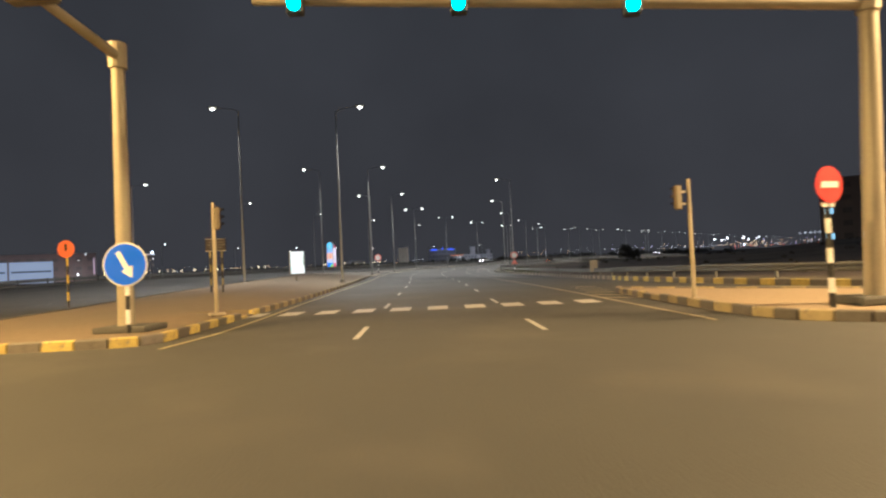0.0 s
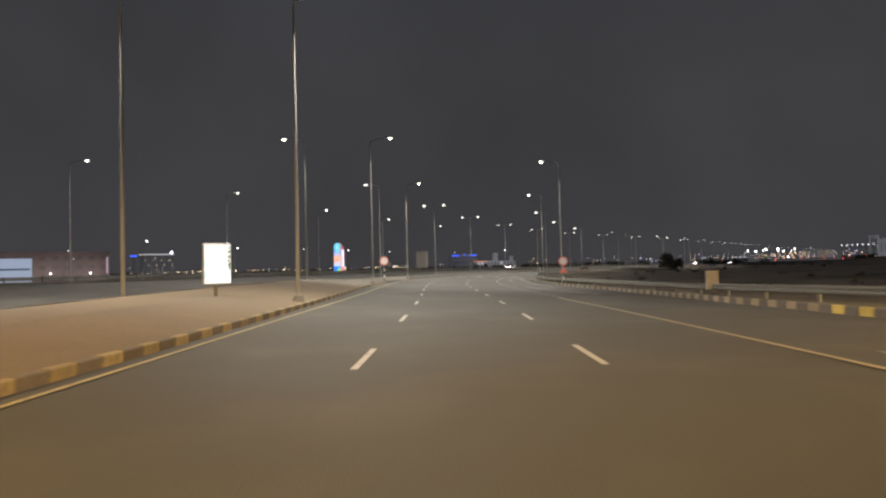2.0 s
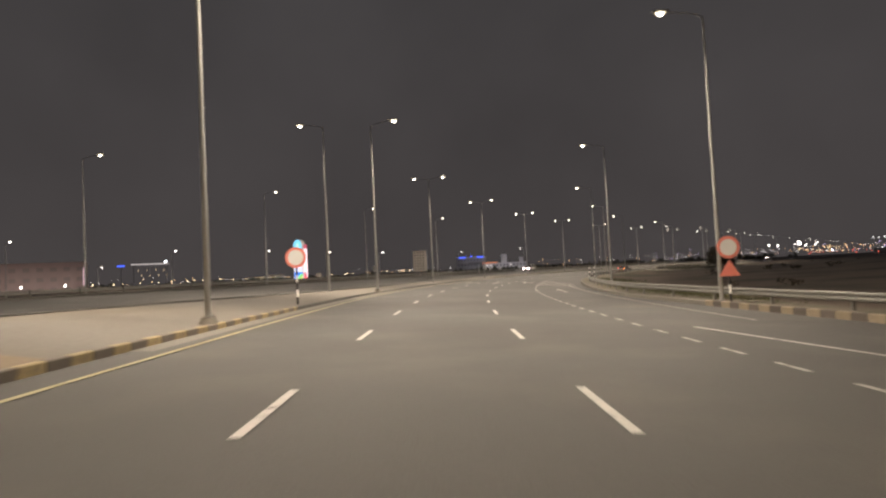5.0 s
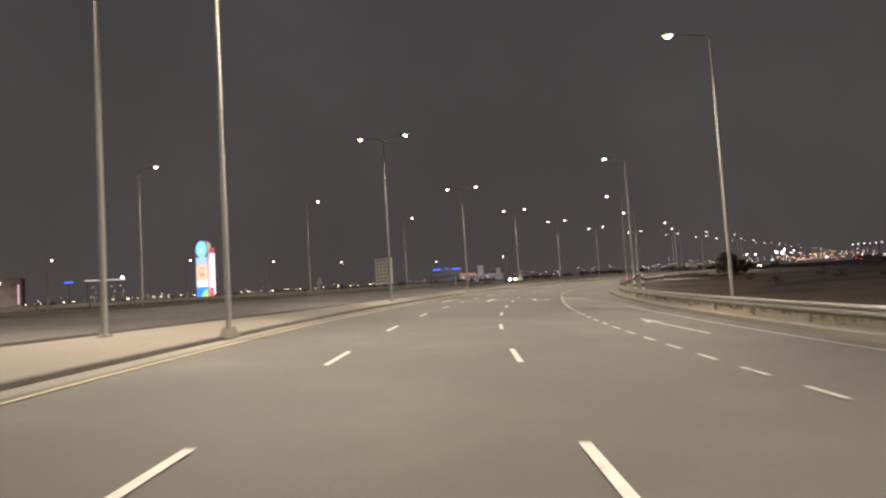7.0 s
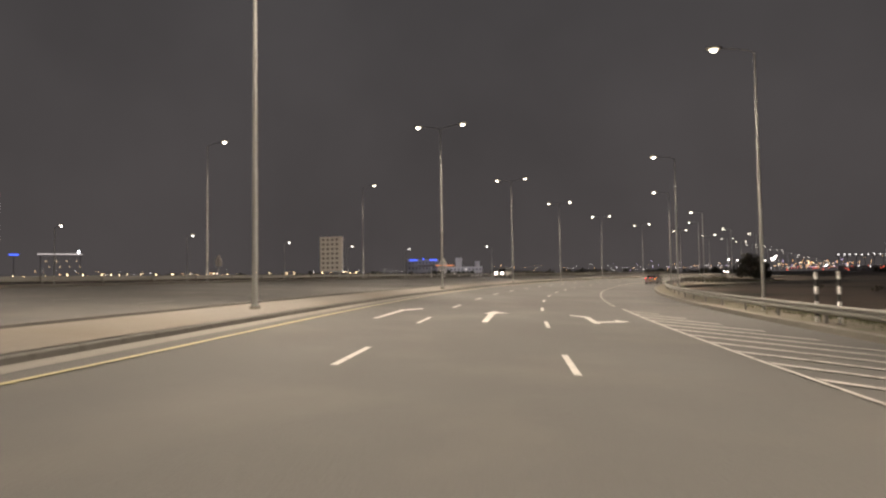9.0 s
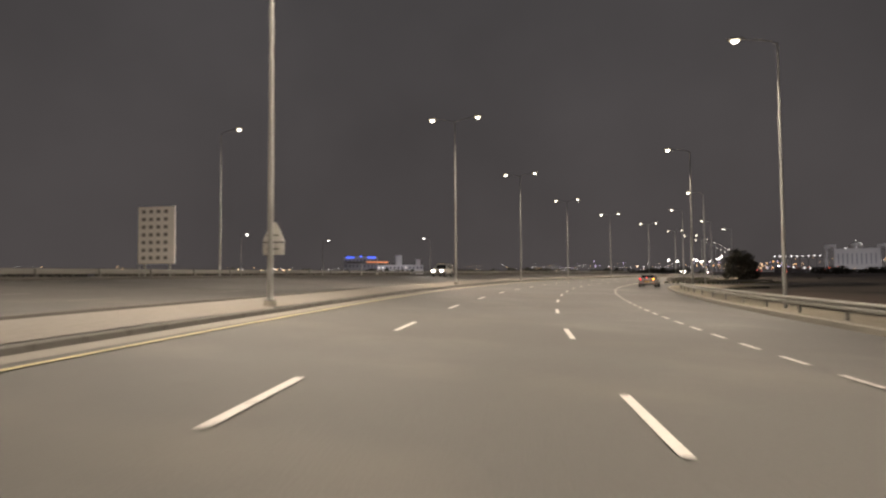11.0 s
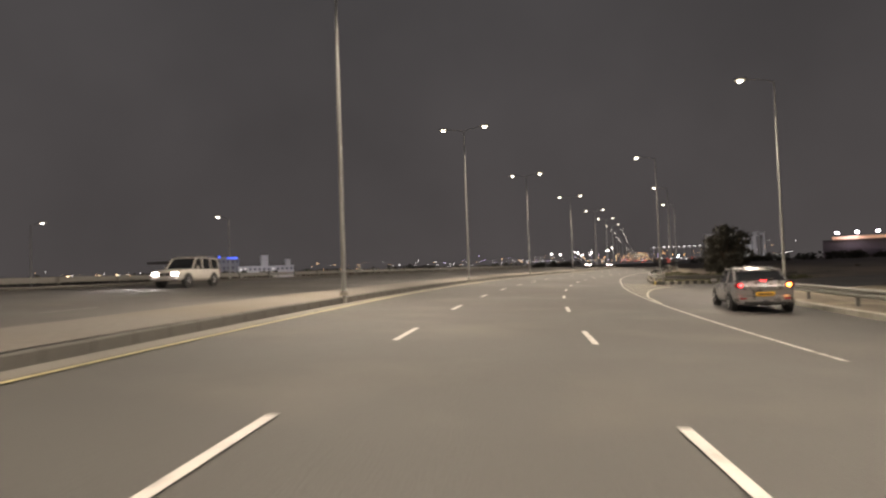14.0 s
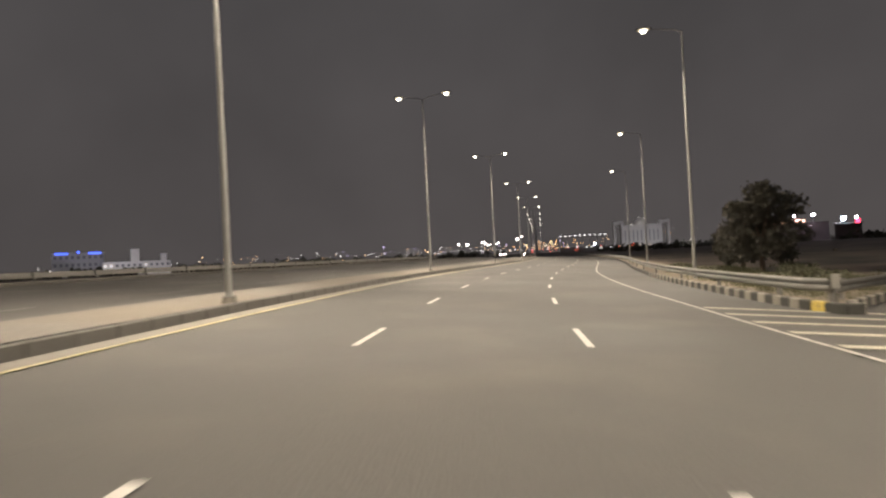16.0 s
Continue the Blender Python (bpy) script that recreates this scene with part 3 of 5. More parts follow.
# ---- guard rails ----
def guard_rail(pts, label, spacing=4.0, height=0.75, steel=GALV):
    """A W-beam on posts along points of (s, d)."""
    rail = thing("guard_rail", pose(*at(*pts[0])), label, "guard rail")
    inv = rail.matrix_world.inverted()
    fine = []
    for (a, b), (c, e) in zip(pts, pts[1:]):
        n = max(int(math.hypot(c - a, e - b) / 2), 1)
        fine += [(a + (c - a) * k / n, b + (e - b) * k / n) for k in range(n)]
    fine.append(pts[-1])
    ps = [inv @ Vector(at(s, d)) for s, d in fine]
    bm, prev = bmesh.new(), None
    prof = [(0.0, -0.32), (0.06, -0.27), (0.06, -0.22), (0.0, -0.16), (0.06, -0.10), (0.06, -0.05), (0.0, 0.0), (-0.012, 0.0), (-0.012, -0.32)]
    for k, p in enumerate(ps):
        t = (ps[min(k + 1, len(ps) - 1)] - ps[max(k - 1, 0)]).normalized()
        side = Vector((-t.y, t.x, 0)).normalized()
        ring = [bm.verts.new(p + side * o + Vector((0, 0, height + u))) for o, u in prof]
        if prev:
            for i in range(len(ring)):
                j = (i + 1) % len(ring)
                bm.faces.new((prev[i], prev[j], ring[j], ring[i]))
        prev = ring
    bmesh.ops.recalc_face_normals(bm, faces=bm.faces)
    part("beam", bm, steel, rail)
    me = None
    for k in range(0, len(ps), max(int(spacing / 2), 1)):
        t = (ps[min(k + 1, len(ps) - 1)] - ps[max(k - 1, 0)]).normalized()
        if me is None:
            bm = box(bmesh.new(), 0, 0, 0.3, 0.09, 0.12, 0.8)
            box(bm, -0.06, 0, 0.58, 0.08, 0.1, 0.22)
            o = part("post", bm, steel, rail)
            me = o.data
        else:
            o = new("post", me)
            o.parent = rail
        o.matrix_local = Matrix.Translation(ps[k]) @ pose(0, 0, 0, 0, 0, math.degrees(math.atan2(-t.x, t.y))) @ pose(0.1, 0, 0)
    return rail


guard_rail([(s, table(RIGHT_EDGE, s) + table([(10, 2.2), (60, 1.9), (90, 1.0), (120, 0.9), (170, 1.2), (200, 1.0)], s)) for s in steps(6, 190, 46)]
           + [(196, 11.0), (203, 11.35), (209, 11.8), (212.2, 12.3), (214.0, 12.95)], "galvanised steel guard rail along the outer verge")
guard_rail([(225.0, 8.3), (225.5, 7.98), (227, 7.85), (230, 7.75)] + [(s, 7.62) for s in steps(234, 420, 47)], "galvanised steel guard rail beyond the exit")
guard_rail([(246, 21.4), (238, 17.25), (232, 13.8), (228.6, 11.1), (226.4, 9.35), (225.4, 8.6)], "galvanised steel guard rail along the exit corner", height=0.66)
end_board = thing("end_board", pose(*at(224.9, 8.42, 0.13), 0, 0, heading(225)), "small dull board at the rail's end", "road sign")
part("panel", box(bmesh.new(), 0, 0, 0.55, 0.2, 0.03, 0.36, 0.01), mat("dull_board_face", (0.2, 0.195, 0.175), 0.6), end_board)
part("post", box(bmesh.new(), 0, 0.04, 0.26, 0.07, 0.05, 0.8), DULL_STEEL, end_board)
guard_rail([(s, table(LEFT_EDGE, s) - 0.6) for s in steps(16, 330, 78)], "dull steel guard rail beyond the opposite carriageway", height=0.68, steel=DULL_STEEL)


# ---- street lamps ----
def lamp_proto(arms, height, arm=1.45, lens=LED, label="", foot=True, lens_r=0.12, bowl=BOWL):
    t = thing("street_lamp", pose(0, 0, -60), label, "street lamp", "street lamps along the road")
    bm = tube(bmesh.new(), (0, 0, -0.45 if foot else -0.1), (0, 0, height * 0.36), 0.088, 0.072, 12)
    tube(bm, (0, 0, height * 0.36), (0, 0, height), 0.068, 0.04, 12)
    part("pole", bm, POLE, t, smooth=True)
    if foot:
        bm = bmesh.new()
        low, high, depth = (0.36, 0.22, 0.28) if arms == 1 else (0.23, 0.17, 0.14)
        bmesh.ops.create_cone(bm, cap_ends=True, segments=20, radius1=low, radius2=high, depth=depth, matrix=pose(0, 0, 0.01 - depth / 2) @ Matrix.Diagonal((0.75, 1.3, 1, 1)))
        part("footing", bm, MEDIAN_PAVING, t, "low pale mortar pad", smooth=False)
        part("base_flare", tube(bmesh.new(), (0, 0, -0.04), (0, 0, 0.1), 0.13, 0.102, 12), POLE, t, smooth=True)
        bm = box(bmesh.new(), 0, 0, 0.012, 0.26, 0.28, 0.02)
        for a in (-1, 1):
            for b in (-1, 1):
                tube(bm, (0.1 * a, 0.11 * b, 0.0), (0.1 * a, 0.11 * b, 0.05), 0.012, 0.012, 6)
        part("base_plate", bm, DULL_STEEL, t)
        part("service_door", box(bmesh.new(), 0, -0.1, 0.75, 0.09, 0.03, 0.3, 0.008), POLE, t)
    for k in range(arms):
        sg = 1 if k == 0 else -1
        bm = bmesh.new()
        pts = [(0, 0, height - 0.06), (0.22 * sg, 0, height + 0.1), (0.7 * sg, 0, height + 0.2), (arm * sg, 0, height + 0.29)]
        for a, b in zip(pts, pts[1:]):
            tube(bm, a, b, 0.026, 0.024, 8)
        part("arm", bm, LAMP_BODY, t)
        bm = box(bmesh.new(), (arm + 0.28) * sg, 0, height + 0.34, 0.7, 0.26, 0.1, 0.04)
        head = part("lamp_head", bm, LAMP_BODY, t)
        part("bowl", ball(bmesh.new(), ((arm + 0.3) * sg, 0, height + 0.28), 0.21, (1.1, 0.56, 0.38)), bowl, head, smooth=True)
        part("lens", ball(bmesh.new(), ((arm + 0.3) * sg, 0, height + 0.235), lens_r, (1.2, 0.8, 0.75)), lens, head, smooth=True)
    return t


LAMP_ONE = lamp_proto(1, 12.0, label="tall steel street lamp with one lit arm")
LAMP_TWO = lamp_proto(2, 12.0, label="tall steel street lamp with two lit arms")
LAMP_FAR = lamp_proto(2, 12.0, lens=LED_FAR, label="far street lamp with two small lit arms", foot=False, lens_r=0.13, bowl=LAMP_BODY)
LAMP_LOW = lamp_proto(1, 7.8, 0.9, lens=mat("lit_low_lens", (1, 1, 1), emit=(1.0, 0.95, 0.88), strength=14.0), label="lower steel street lamp on a side road", foot=False)
used = {"one": 0, "two": 0, "low": 0, "far": 0}


def put_lamp(kind, x, y, z, turn, lit=True, tilt=SPOT_TILT, power=1.0):
    proto = {"one": LAMP_ONE, "two": LAMP_TWO, "low": LAMP_LOW, "far": LAMP_FAR}[kind]
    m = pose(x, y, z, 0, 0, turn)
    if used[kind] == 0:
        proto.matrix_world = m
    else:
        copy_thing(proto, m)
    used[kind] += 1
    if lit:
        reach, h = (1.75, 12.05) if kind != "low" else (1.2, 7.8)
        for k in range(2 if kind == "two" else 1):
            ld = bpy.data.lights.new("lamp_light", "SPOT")
            ld.energy, ld.color, ld.spot_size, ld.spot_blend, ld.shadow_soft_size = LAMP_W * power, LAMP_COLOR, radians(SPOT_DEG), 1.0, 0.2
            o = new("lamp_light", ld)
            o.matrix_world = m @ pose(reach * (1 if k == 0 else -1), 0, h, 0, tilt * (-1 if k == 0 else 1), 0)


P_XY = [(-11.92, 37.96, 0.56, 1), (-5.40, 39.26, 0.52, 0), (-13.03, 64.75, 0.58, 1), (-7.61, 65.74, 0.58, 0), (-11.79, 92.13, 0.56, 1), (-8.345, 92.64, 0.57, 0)]
for x, y, z, left in P_XY:
    put_lamp("one", x, y, z, heading(y + 1) + (180 if left else 0), tilt=28.0, power=1.4)
D_XY = [(-7.07, 119.1, 0.53), (-1.51, 145.32, 0.54), (6.72, 171.78, 0.62), (17.14, 196.26, 0.68), (30.04, 219.91, 0.65), (45.46, 241.73, 0.62), (62.37, 261.73, 0.5), (79.73, 283.3, 0.45)]
for k, (x, y, z) in enumerate(D_XY):
    put_lamp("two", x, y, z, heading(118.6 + 26.2 * k))
for k in range(36):
    s = 330 + 26.2 * k
    if k > 5 and k % 2:
        continue
    put_lamp("two" if k < 2 else "far", *at(s, -7.0, 0.2), heading(s), k < 2)
R_XY = [(9.53, 75.6, -0.25), (10.04, 101.38, -0.4), (13.1, 127.59, -0.55), (19.08, 152.72, -0.55), (27.12, 175.65, -0.56), (42.14, 200.67, -0.65), (51.4, 224.15, -0.35), (67.63, 243.79, -0.45), (84.21, 263.86, -0.5)]
for x, y, z in R_XY:
    i = float(np.argmin((MID[:, 0] - x) ** 2 + (MID[:, 1] - y) ** 2)) - S0
    put_lamp("one", x, y, z, heading(i) + 180)
F_XY = [(-38.66, 70.85, 0.85), (-35.59, 98.98, 1.1), (-29.95, 126.06, 1.1), (-22.34, 152.76, 1.2), (-12.34, 179.13, 1.2)]
for x, y, z in F_XY:
    put_lamp("one", x, y, z, heading(y), power=0.27)
for x, y, turn in ((-12.2, 253.4, 0), (9.9, 247.6, 180), (-58.5, 153, -25), (-47.9, 170.6, -25), (-40.3, 189.2, -25), (-31.5, 210.3, -25), (-22.8, 228.7, -25), (-60, 118, -25), (-94.5, 143.5, 60), (-128, 190, 60), (-112, 208, 60)):
    put_lamp("low", x, y, 0.4 if y > 245 else -0.1, turn, x < -111, 20.0, 1.6)

# sodium lamps of the crossroads, beside and behind the camera
LAMP_SOD = lamp_proto(1, 12.0, lens=SODIUM, bowl=SODIUM, label="tall steel street lamp with an orange sodium light")
for k, (s, d, turn) in enumerate(((4, -19, 0), (6, 20, 180), (-22, -10, 0), (6, 44, 180))):
    m = pose(*at(s, d, 0.1), 0, 0, turn)
    if k == 0:
        LAMP_SOD.matrix_world = m
    else:
        copy_thing(LAMP_SOD, m)
    ld = bpy.data.lights.new("sodium_light", "SPOT")
    ld.energy, ld.color, ld.spot_size, ld.spot_blend, ld.shadow_soft_size = SODIUM_W, (1.0, 0.57, 0.16) if k == 0 else (1.0, 0.6, 0.22), radians(170), 0.35, 1.3
    new("sodium_light", ld).matrix_world = m @ pose(1.75, 0, 12.1)


# ---- crossroads: signals and signs ----
GREEN = mat("lit_green_signal", (0.1, 0.8, 0.7), emit=(0.05, 0.9, 0.85), strength=40)
DARK_LENS = mat("dark_signal_lens", (0.03, 0.02, 0.015), 0.2)


def signal_head(parent, x, y, z, lit, k_=1.0):
    """A three-light signal box, facing -y."""
    bm = box(bmesh.new(), x, y, z, 0.34 * k_, 0.22 * k_, 1.02 * k_, 0.03)
    body = part("signal_box", bm, BLACK if lit else mat("signal_box_grey", (0.16, 0.13, 0.08), 0.5), parent)
    for k in range(3):
        zz = z + (0.32 - 0.32 * k) * k_
        bm = disc(bmesh.new(), (x, y - 0.12 * k_, zz), 0.125 * k_, 0.03, 20)
        part("signal_light", bm, GREEN if lit and k == 2 else DARK_LENS, body)
        bm = bmesh.new()
        for a in range(9):
            f, g = radians(20 + 140 * a / 9), radians(20 + 140 * (a + 1) / 9)
            r_ = 0.15 * k_
            q = [(x + r_ * math.cos(f), y - 0.11 * k_, zz + r_ * math.sin(f)), (x + r_ * math.cos(g), y - 0.11 * k_, zz + r_ * math.sin(g)),
                 (x + r_ * math.cos(g), y - 0.3 * k_, zz + r_ * math.sin(g)), (x + r_ * math.cos(f), y - 0.3 * k_, zz + r_ * math.sin(f))]
            bm.faces.new([bm.verts.new(v) for v in q])
        bmesh.ops.solidify(bm, geom=bm.faces[:], thickness=0.008)
        part("visor", bm, BLACK, body)


mast = thing("signal_gantry", pose(11.68, 10.3, 0.19), "tall tan mast with a long arm carrying green traffic lights", "traffic light")
part("mast", tube(bmesh.new(), (0.06, 0, 0), (0.29, 0, 6.45), 0.21, 0.17, 16), MAST, mast, smooth=True)
part("footing", box(bmesh.new(), 0, 0, 0.05, 1.1, 1.1, 0.16, 0.03), CONCRETE, mast)
part("arm", tube(bmesh.new(), (0.35, 0, 6.12), (-12.4, -0.45, 6.78), 0.13, 0.07, 12), MAST, mast, smooth=True)
part("collar", tube(bmesh.new(), (0.27, 0, 5.95), (0.285, 0, 6.35), 0.23, 0.23, 12), MAST, mast)
for dx, gz in ((-4.66, 6.18), (-8.14, 6.38), (-11.44, 6.53)):
    signal_head(mast, dx, -0.3 + dx * 0.035, gz + 0.32, True)

mast2 = thing("signal_mast", pose(-4.34, 11.05, 0.2), "tall tan signal mast with an arm over the crossroads", "traffic light")
part("mast", tube(bmesh.new(), (0, 0, 0), (0, 0, 6.43), 0.18, 0.135, 16), MAST, mast2, smooth=True)
part("collar", tube(bmesh.new(), (0, 0, 6.0), (0, 0, 6.58), 0.2, 0.2, 12), MAST, mast2)
part("footing", box(bmesh.new(), 0.1, 0, 0.04, 1.2, 1.0, 0.14, 0.03), CONCRETE, mast2)
part("arm", tube(bmesh.new(), (0, 0, 6.28), (0.25, -3.5, 6.42), 0.12, 0.09, 12), MAST, mast2, smooth=True)
part("signal_box", box(bmesh.new(), 0.2, -2.9, 6.4, 0.9, 0.3, 0.36, 0.04), mat("signal_box_grey", (0.16, 0.13, 0.08), 0.5), mast2)


def banded_post(parent, x, y, h, r=0.045, bands=6, tones=(BLACK, WHITE), z0=0.0):
    for k in range(bands):
        part("post_band", tube(bmesh.new(), (x, y, z0 + h * k / bands), (x, y, z0 + h * (k + 1) / bands), r, r, 12), tones[k % 2], parent)


SIGN_BLUE = mat("blue_sign_face", (0.01, 0.12, 0.98), 0.4, vary=0.08, emit=None)
SIGN_RED = mat("red_sign_face", (0.62, 0.03, 0.02), 0.4, vary=0.08)
SIGN_WHITE = mat("white_sign_face", (0.8, 0.79, 0.77), 0.4, vary=0.06)
SIGN_PALE = mat("weathered_sign_face", (0.5, 0.49, 0.47), 0.5, vary=0.12)
SIGN_ORANGE = mat("orange_sign_face", (0.75, 0.17, 0.06), 0.4, vary=0.08)
SIGN_GREY = mat("grey_sign_back", (0.34, 0.33, 0.31), 0.5, 0.4, vary=0.1)

keep = thing("keep_right_sign", pose(-4.0, 10.55, 0.06, 0, 0, 4), "round blue sign with a white arrow on a banded post", "road sign")
banded_post(keep, 0, 0, 1.25, bands=4)
part("disc", disc(bmesh.new(), (0, -0.06, 1.62), 0.45, 0.02, 40), SIGN_BLUE, keep)
part("rim", disc(bmesh.new(), (0, -0.052, 1.62), 0.48, 0.016, 40), SIGN_WHITE, keep)
c, s_ = math.cos(radians(-62)), math.sin(radians(-62))
shape = [(-0.31, -0.05), (0.1, -0.05), (0.1, -0.135), (0.34, 0.0), (0.1, 0.135), (0.1, 0.05), (-0.31, 0.05)]
part("arrow", plate(bmesh.new(), [(a * c - b * s_, 1.62 + a * s_ + b * c) for a, b in shape], -0.078, 0.012), SIGN_WHITE, keep)

noen = thing("no_entry_sign", pose(10.61, 9.85, 0.15, 0, 0, 22), "round red no entry sign on a black and white post", "road sign")
banded_post(noen, 0, 0, 2.05, 0.055, 7)
part("disc", disc(bmesh.new(), (0, -0.07, 2.42), 0.36, 0.02, 36), SIGN_RED, noen)
part("bar", box(bmesh.new(), 0, -0.085, 2.42, 0.46, 0.012, 0.12), SIGN_WHITE, noen)
part("bracket", box(bmesh.new(), 0, -0.03, 2.03, 0.3, 0.04, 0.09), SIGN_WHITE, noen)

for x, y, up, turn, side in ((-3.7, 14.4, 0.26, 125, -1), (9.4, 13.75, 0.15, 205, 1)):
    sig = thing("signal_post", pose(x, y, up, 0, 0, turn), "slim tan post carrying a dark traffic signal", "traffic light", "secondary signals")
    part("post", tube(bmesh.new(), (0, 0, -0.1), (0, 0, 3.15), 0.06, 0.05, 12), MAST, sig, smooth=True)
    part("footing", box(bmesh.new(), 0, 0, -0.02, 0.42, 0.42, 0.08, 0.02), PAVING, sig)
    signal_head(sig, 0.36 * side, -0.02, 2.66, False, 0.62)
    part("bracket", box(bmesh.new(), 0.13 * side, -0.05, 2.82, 0.26, 0.05, 0.05), MAST, sig)
    part("bracket", box(bmesh.new(), 0.13 * side, -0.05, 2.5, 0.26, 0.05, 0.05), MAST, sig)

od = thing("warning_disc", pose(-15.75, 25.5, 0.0), "round orange reflective sign on a yellow and black post", "road sign", "reflective discs")
banded_post(od, 0, 0, 2.5, 0.05, 6, (BLACK, YELLOW))
part("disc", disc(bmesh.new(), (0, -0.07, 2.9), 0.42, 0.02, 32), SIGN_ORANGE, od)
part("mark", box(bmesh.new(), 0, -0.085, 2.98, 0.12, 0.01, 0.34), BLACK, od)

REFLECT = mat("lit_reflective_red", (0.8, 0.25, 0.2), 0.35, vary=0.1)
for x, y, z, tri in ((-8.25, 74.93, 2.46, False), (9.55, 74.7, 1.95, True)):
    g = 0.45 if not tri else -0.25
    rd = thing("warning_disc", pose(x, y, g, 0, 0, heading(74)), "round red and white reflective sign on a post", "road sign", "reflective discs")
    banded_post(rd, 0, 0, z - g - 0.45, 0.045, 5, (BLACK, WHITE))
    part("disc", disc(bmesh.new(), (0, -0.07, z - g), 0.45, 0.02, 32), REFLECT, rd)
    part("disc_centre", disc(bmesh.new(), (0, -0.085, z - g), 0.33, 0.012, 32), SIGN_WHITE, rd)
    if tri:
        part("triangle", plate(bmesh.new(), [(-0.42, z - g - 1.15), (0.42, z - g - 1.15), (0, z - g - 0.5)], -0.07, 0.02), REFLECT, rd)

info = thing("notice_board", pose(-8.9, 26.5, 0.47, 0, 0, 14), "brown notice board raised on two striped posts, shade put into its colour", "road sign")
DULL_YELLOW = mat("dull_yellow_paint", (0.2, 0.17, 0.075), 0.7, vary=0.25, scale=4, fine=30)
banded_post(info, -0.27, 0, 2.04, 0.055, 6, (BLACK, DULL_YELLOW))
banded_post(info, 0.27, 0, 2.04, 0.055, 6, (BLACK, DULL_YELLOW))
# board and print painted darker to carry the shade on this side
part("board", box(bmesh.new(), 0.0, 0, 2.33, 0.95, 0.12, 0.56, 0.02), mat("shaded_notice_face", (0.04, 0.034, 0.04), 0.6, vary=0.25, scale=3, spec=0.25), info)
for k in range(3):
    part("text_bar", box(bmesh.new(), 0.03, -0.066, 2.46 - 0.13 * k, (0.7, 0.8, 0.6)[k], 0.008, 0.05), mat("shaded_print", (0.1, 0.09, 0.1), 0.6), info)
part("trim", box(bmesh.new(), 0.0, -0.004, 2.625, 0.98, 0.14, 0.025), SIGN_GREY, info)
part("trim", box(bmesh.new(), 0.0, -0.004, 2.035, 0.98, 0.14, 0.025), SIGN_GREY, info)

# ---- median: light box, totem, boards ----
LIGHTBOX = mat("lit_poster_face", (0.8, 0.85, 0.9), emit=(0.80, 0.95, 1.0), strength=LIGHTBOX_E)
bb = thing("light_box", pose(-8.44, 38.45, 0.5, 0, 0, 38), "glowing white poster light box on a short post", "light box")
part("post", tube(bmesh.new(), (0, 0, -0.1), (0, 0, 0.55), 0.07, 0.07, 12), GALV, bb)
part("footing", box(bmesh.new(), 0, 0, 0.0, 0.7, 0.4, 0.16, 0.03), CONCRETE, bb)
part("casing", box(bmesh.new(), 0.06, 0, 1.38, 1.08, 0.2, 1.62, 0.05), SIGN_GREY, bb)
part("poster", box(bmesh.new(), 0.06, -0.105, 1.38, 0.98, 0.02, 1.5), LIGHTBOX, bb)
rl = random.Random(21)
for px, pz, r_ in ((0.5, 2.0, 0.05), (0.49, 1.86, 0.06), (0.5, 1.66, 0.07), (0.47, 1.52, 0.06), (0.5, 1.36, 0.08), (0.49, 1.2, 0.05), (-0.4, 1.42, 0.06), (-0.38, 1.02, 0.08), (-0.34, 0.86, 0.09)):
    ring = [(px + r_ * rl.uniform(0.5, 1.3) * math.cos(a), pz + 1.2 * r_ * rl.uniform(0.5, 1.3) * math.sin(a)) for a in [0.7 * k for k in range(9)]]
    part("poster_print", plate(bmesh.new(), ring, -0.118, 0.006), mat("poster_ink", (0.3, 0.42, 0.42), 0.4) if px > 0 else mat("poster_tint", (0.5, 0.75, 0.8), emit=(0.55, 0.8, 0.85), strength=0.45), bb)

tot = thing("station_totem", pose(-28.6, 135.3, 1.1, 0, 0, heading(130) - 18), "tall glowing colourful fuel station totem with a rounded top", "totem sign")


def glow(name, rgb, k=1.0):
    return mat(name, rgb, emit=rgb, strength=TOTEM_E * k)


def arch(w_, z0, z1, y, thick):
    pts = [(-w_, z0), (w_, z0), (w_, z1 - w_)] + [(w_ * math.cos(a), z1 - w_ + w_ * math.sin(a)) for a in [math.pi * k / 12 for k in range(1, 12)]] + [(-w_, z1 - w_)]
    return plate(bmesh.new(), pts, y, thick)


part("casing", arch(0.95, 0.25, 6.4, 0, 0.5), SIGN_WHITE, tot)
part("plinth", box(bmesh.new(), 0, 0, 0.1, 2.0, 0.7, 0.5, 0.04), CONCRETE, tot)
part("side_fin", box(bmesh.new(), 1.17, 0.15, 2.9, 0.38, 0.3, 4.2, 0.04), glow("totem_pink", (0.9, 0.75, 0.8)), tot)
part("fin_cap", box(bmesh.new(), 1.17, 0.15, 5.3, 0.38, 0.3, 0.56, 0.04), glow("totem_dark_red", (0.32, 0.06, 0.1)), tot)
part("side_base", box(bmesh.new(), 1.2, -0.02, 0.95, 0.42, 0.06, 1.1), glow("totem_red", (0.8, 0.06, 0.1)), tot)
part("roundel", disc(bmesh.new(), (0, -0.27, 5.5), 0.82, 0.03, 36), glow("totem_cyan", (0.22, 0.72, 0.95)), tot)
part("roundel_mark", plate(bmesh.new(), [(-0.1, 4.95), (0.25, 5.2), (0.2, 5.9), (-0.3, 5.7)], -0.29, 0.012), glow("totem_aqua", (0.5, 0.9, 0.8)), tot)
part("panel", box(bmesh.new(), 0, -0.262, 4.3, 1.7, 0.024, 0.75), glow("totem_blue_pale", (0.35, 0.55, 0.95)), tot)
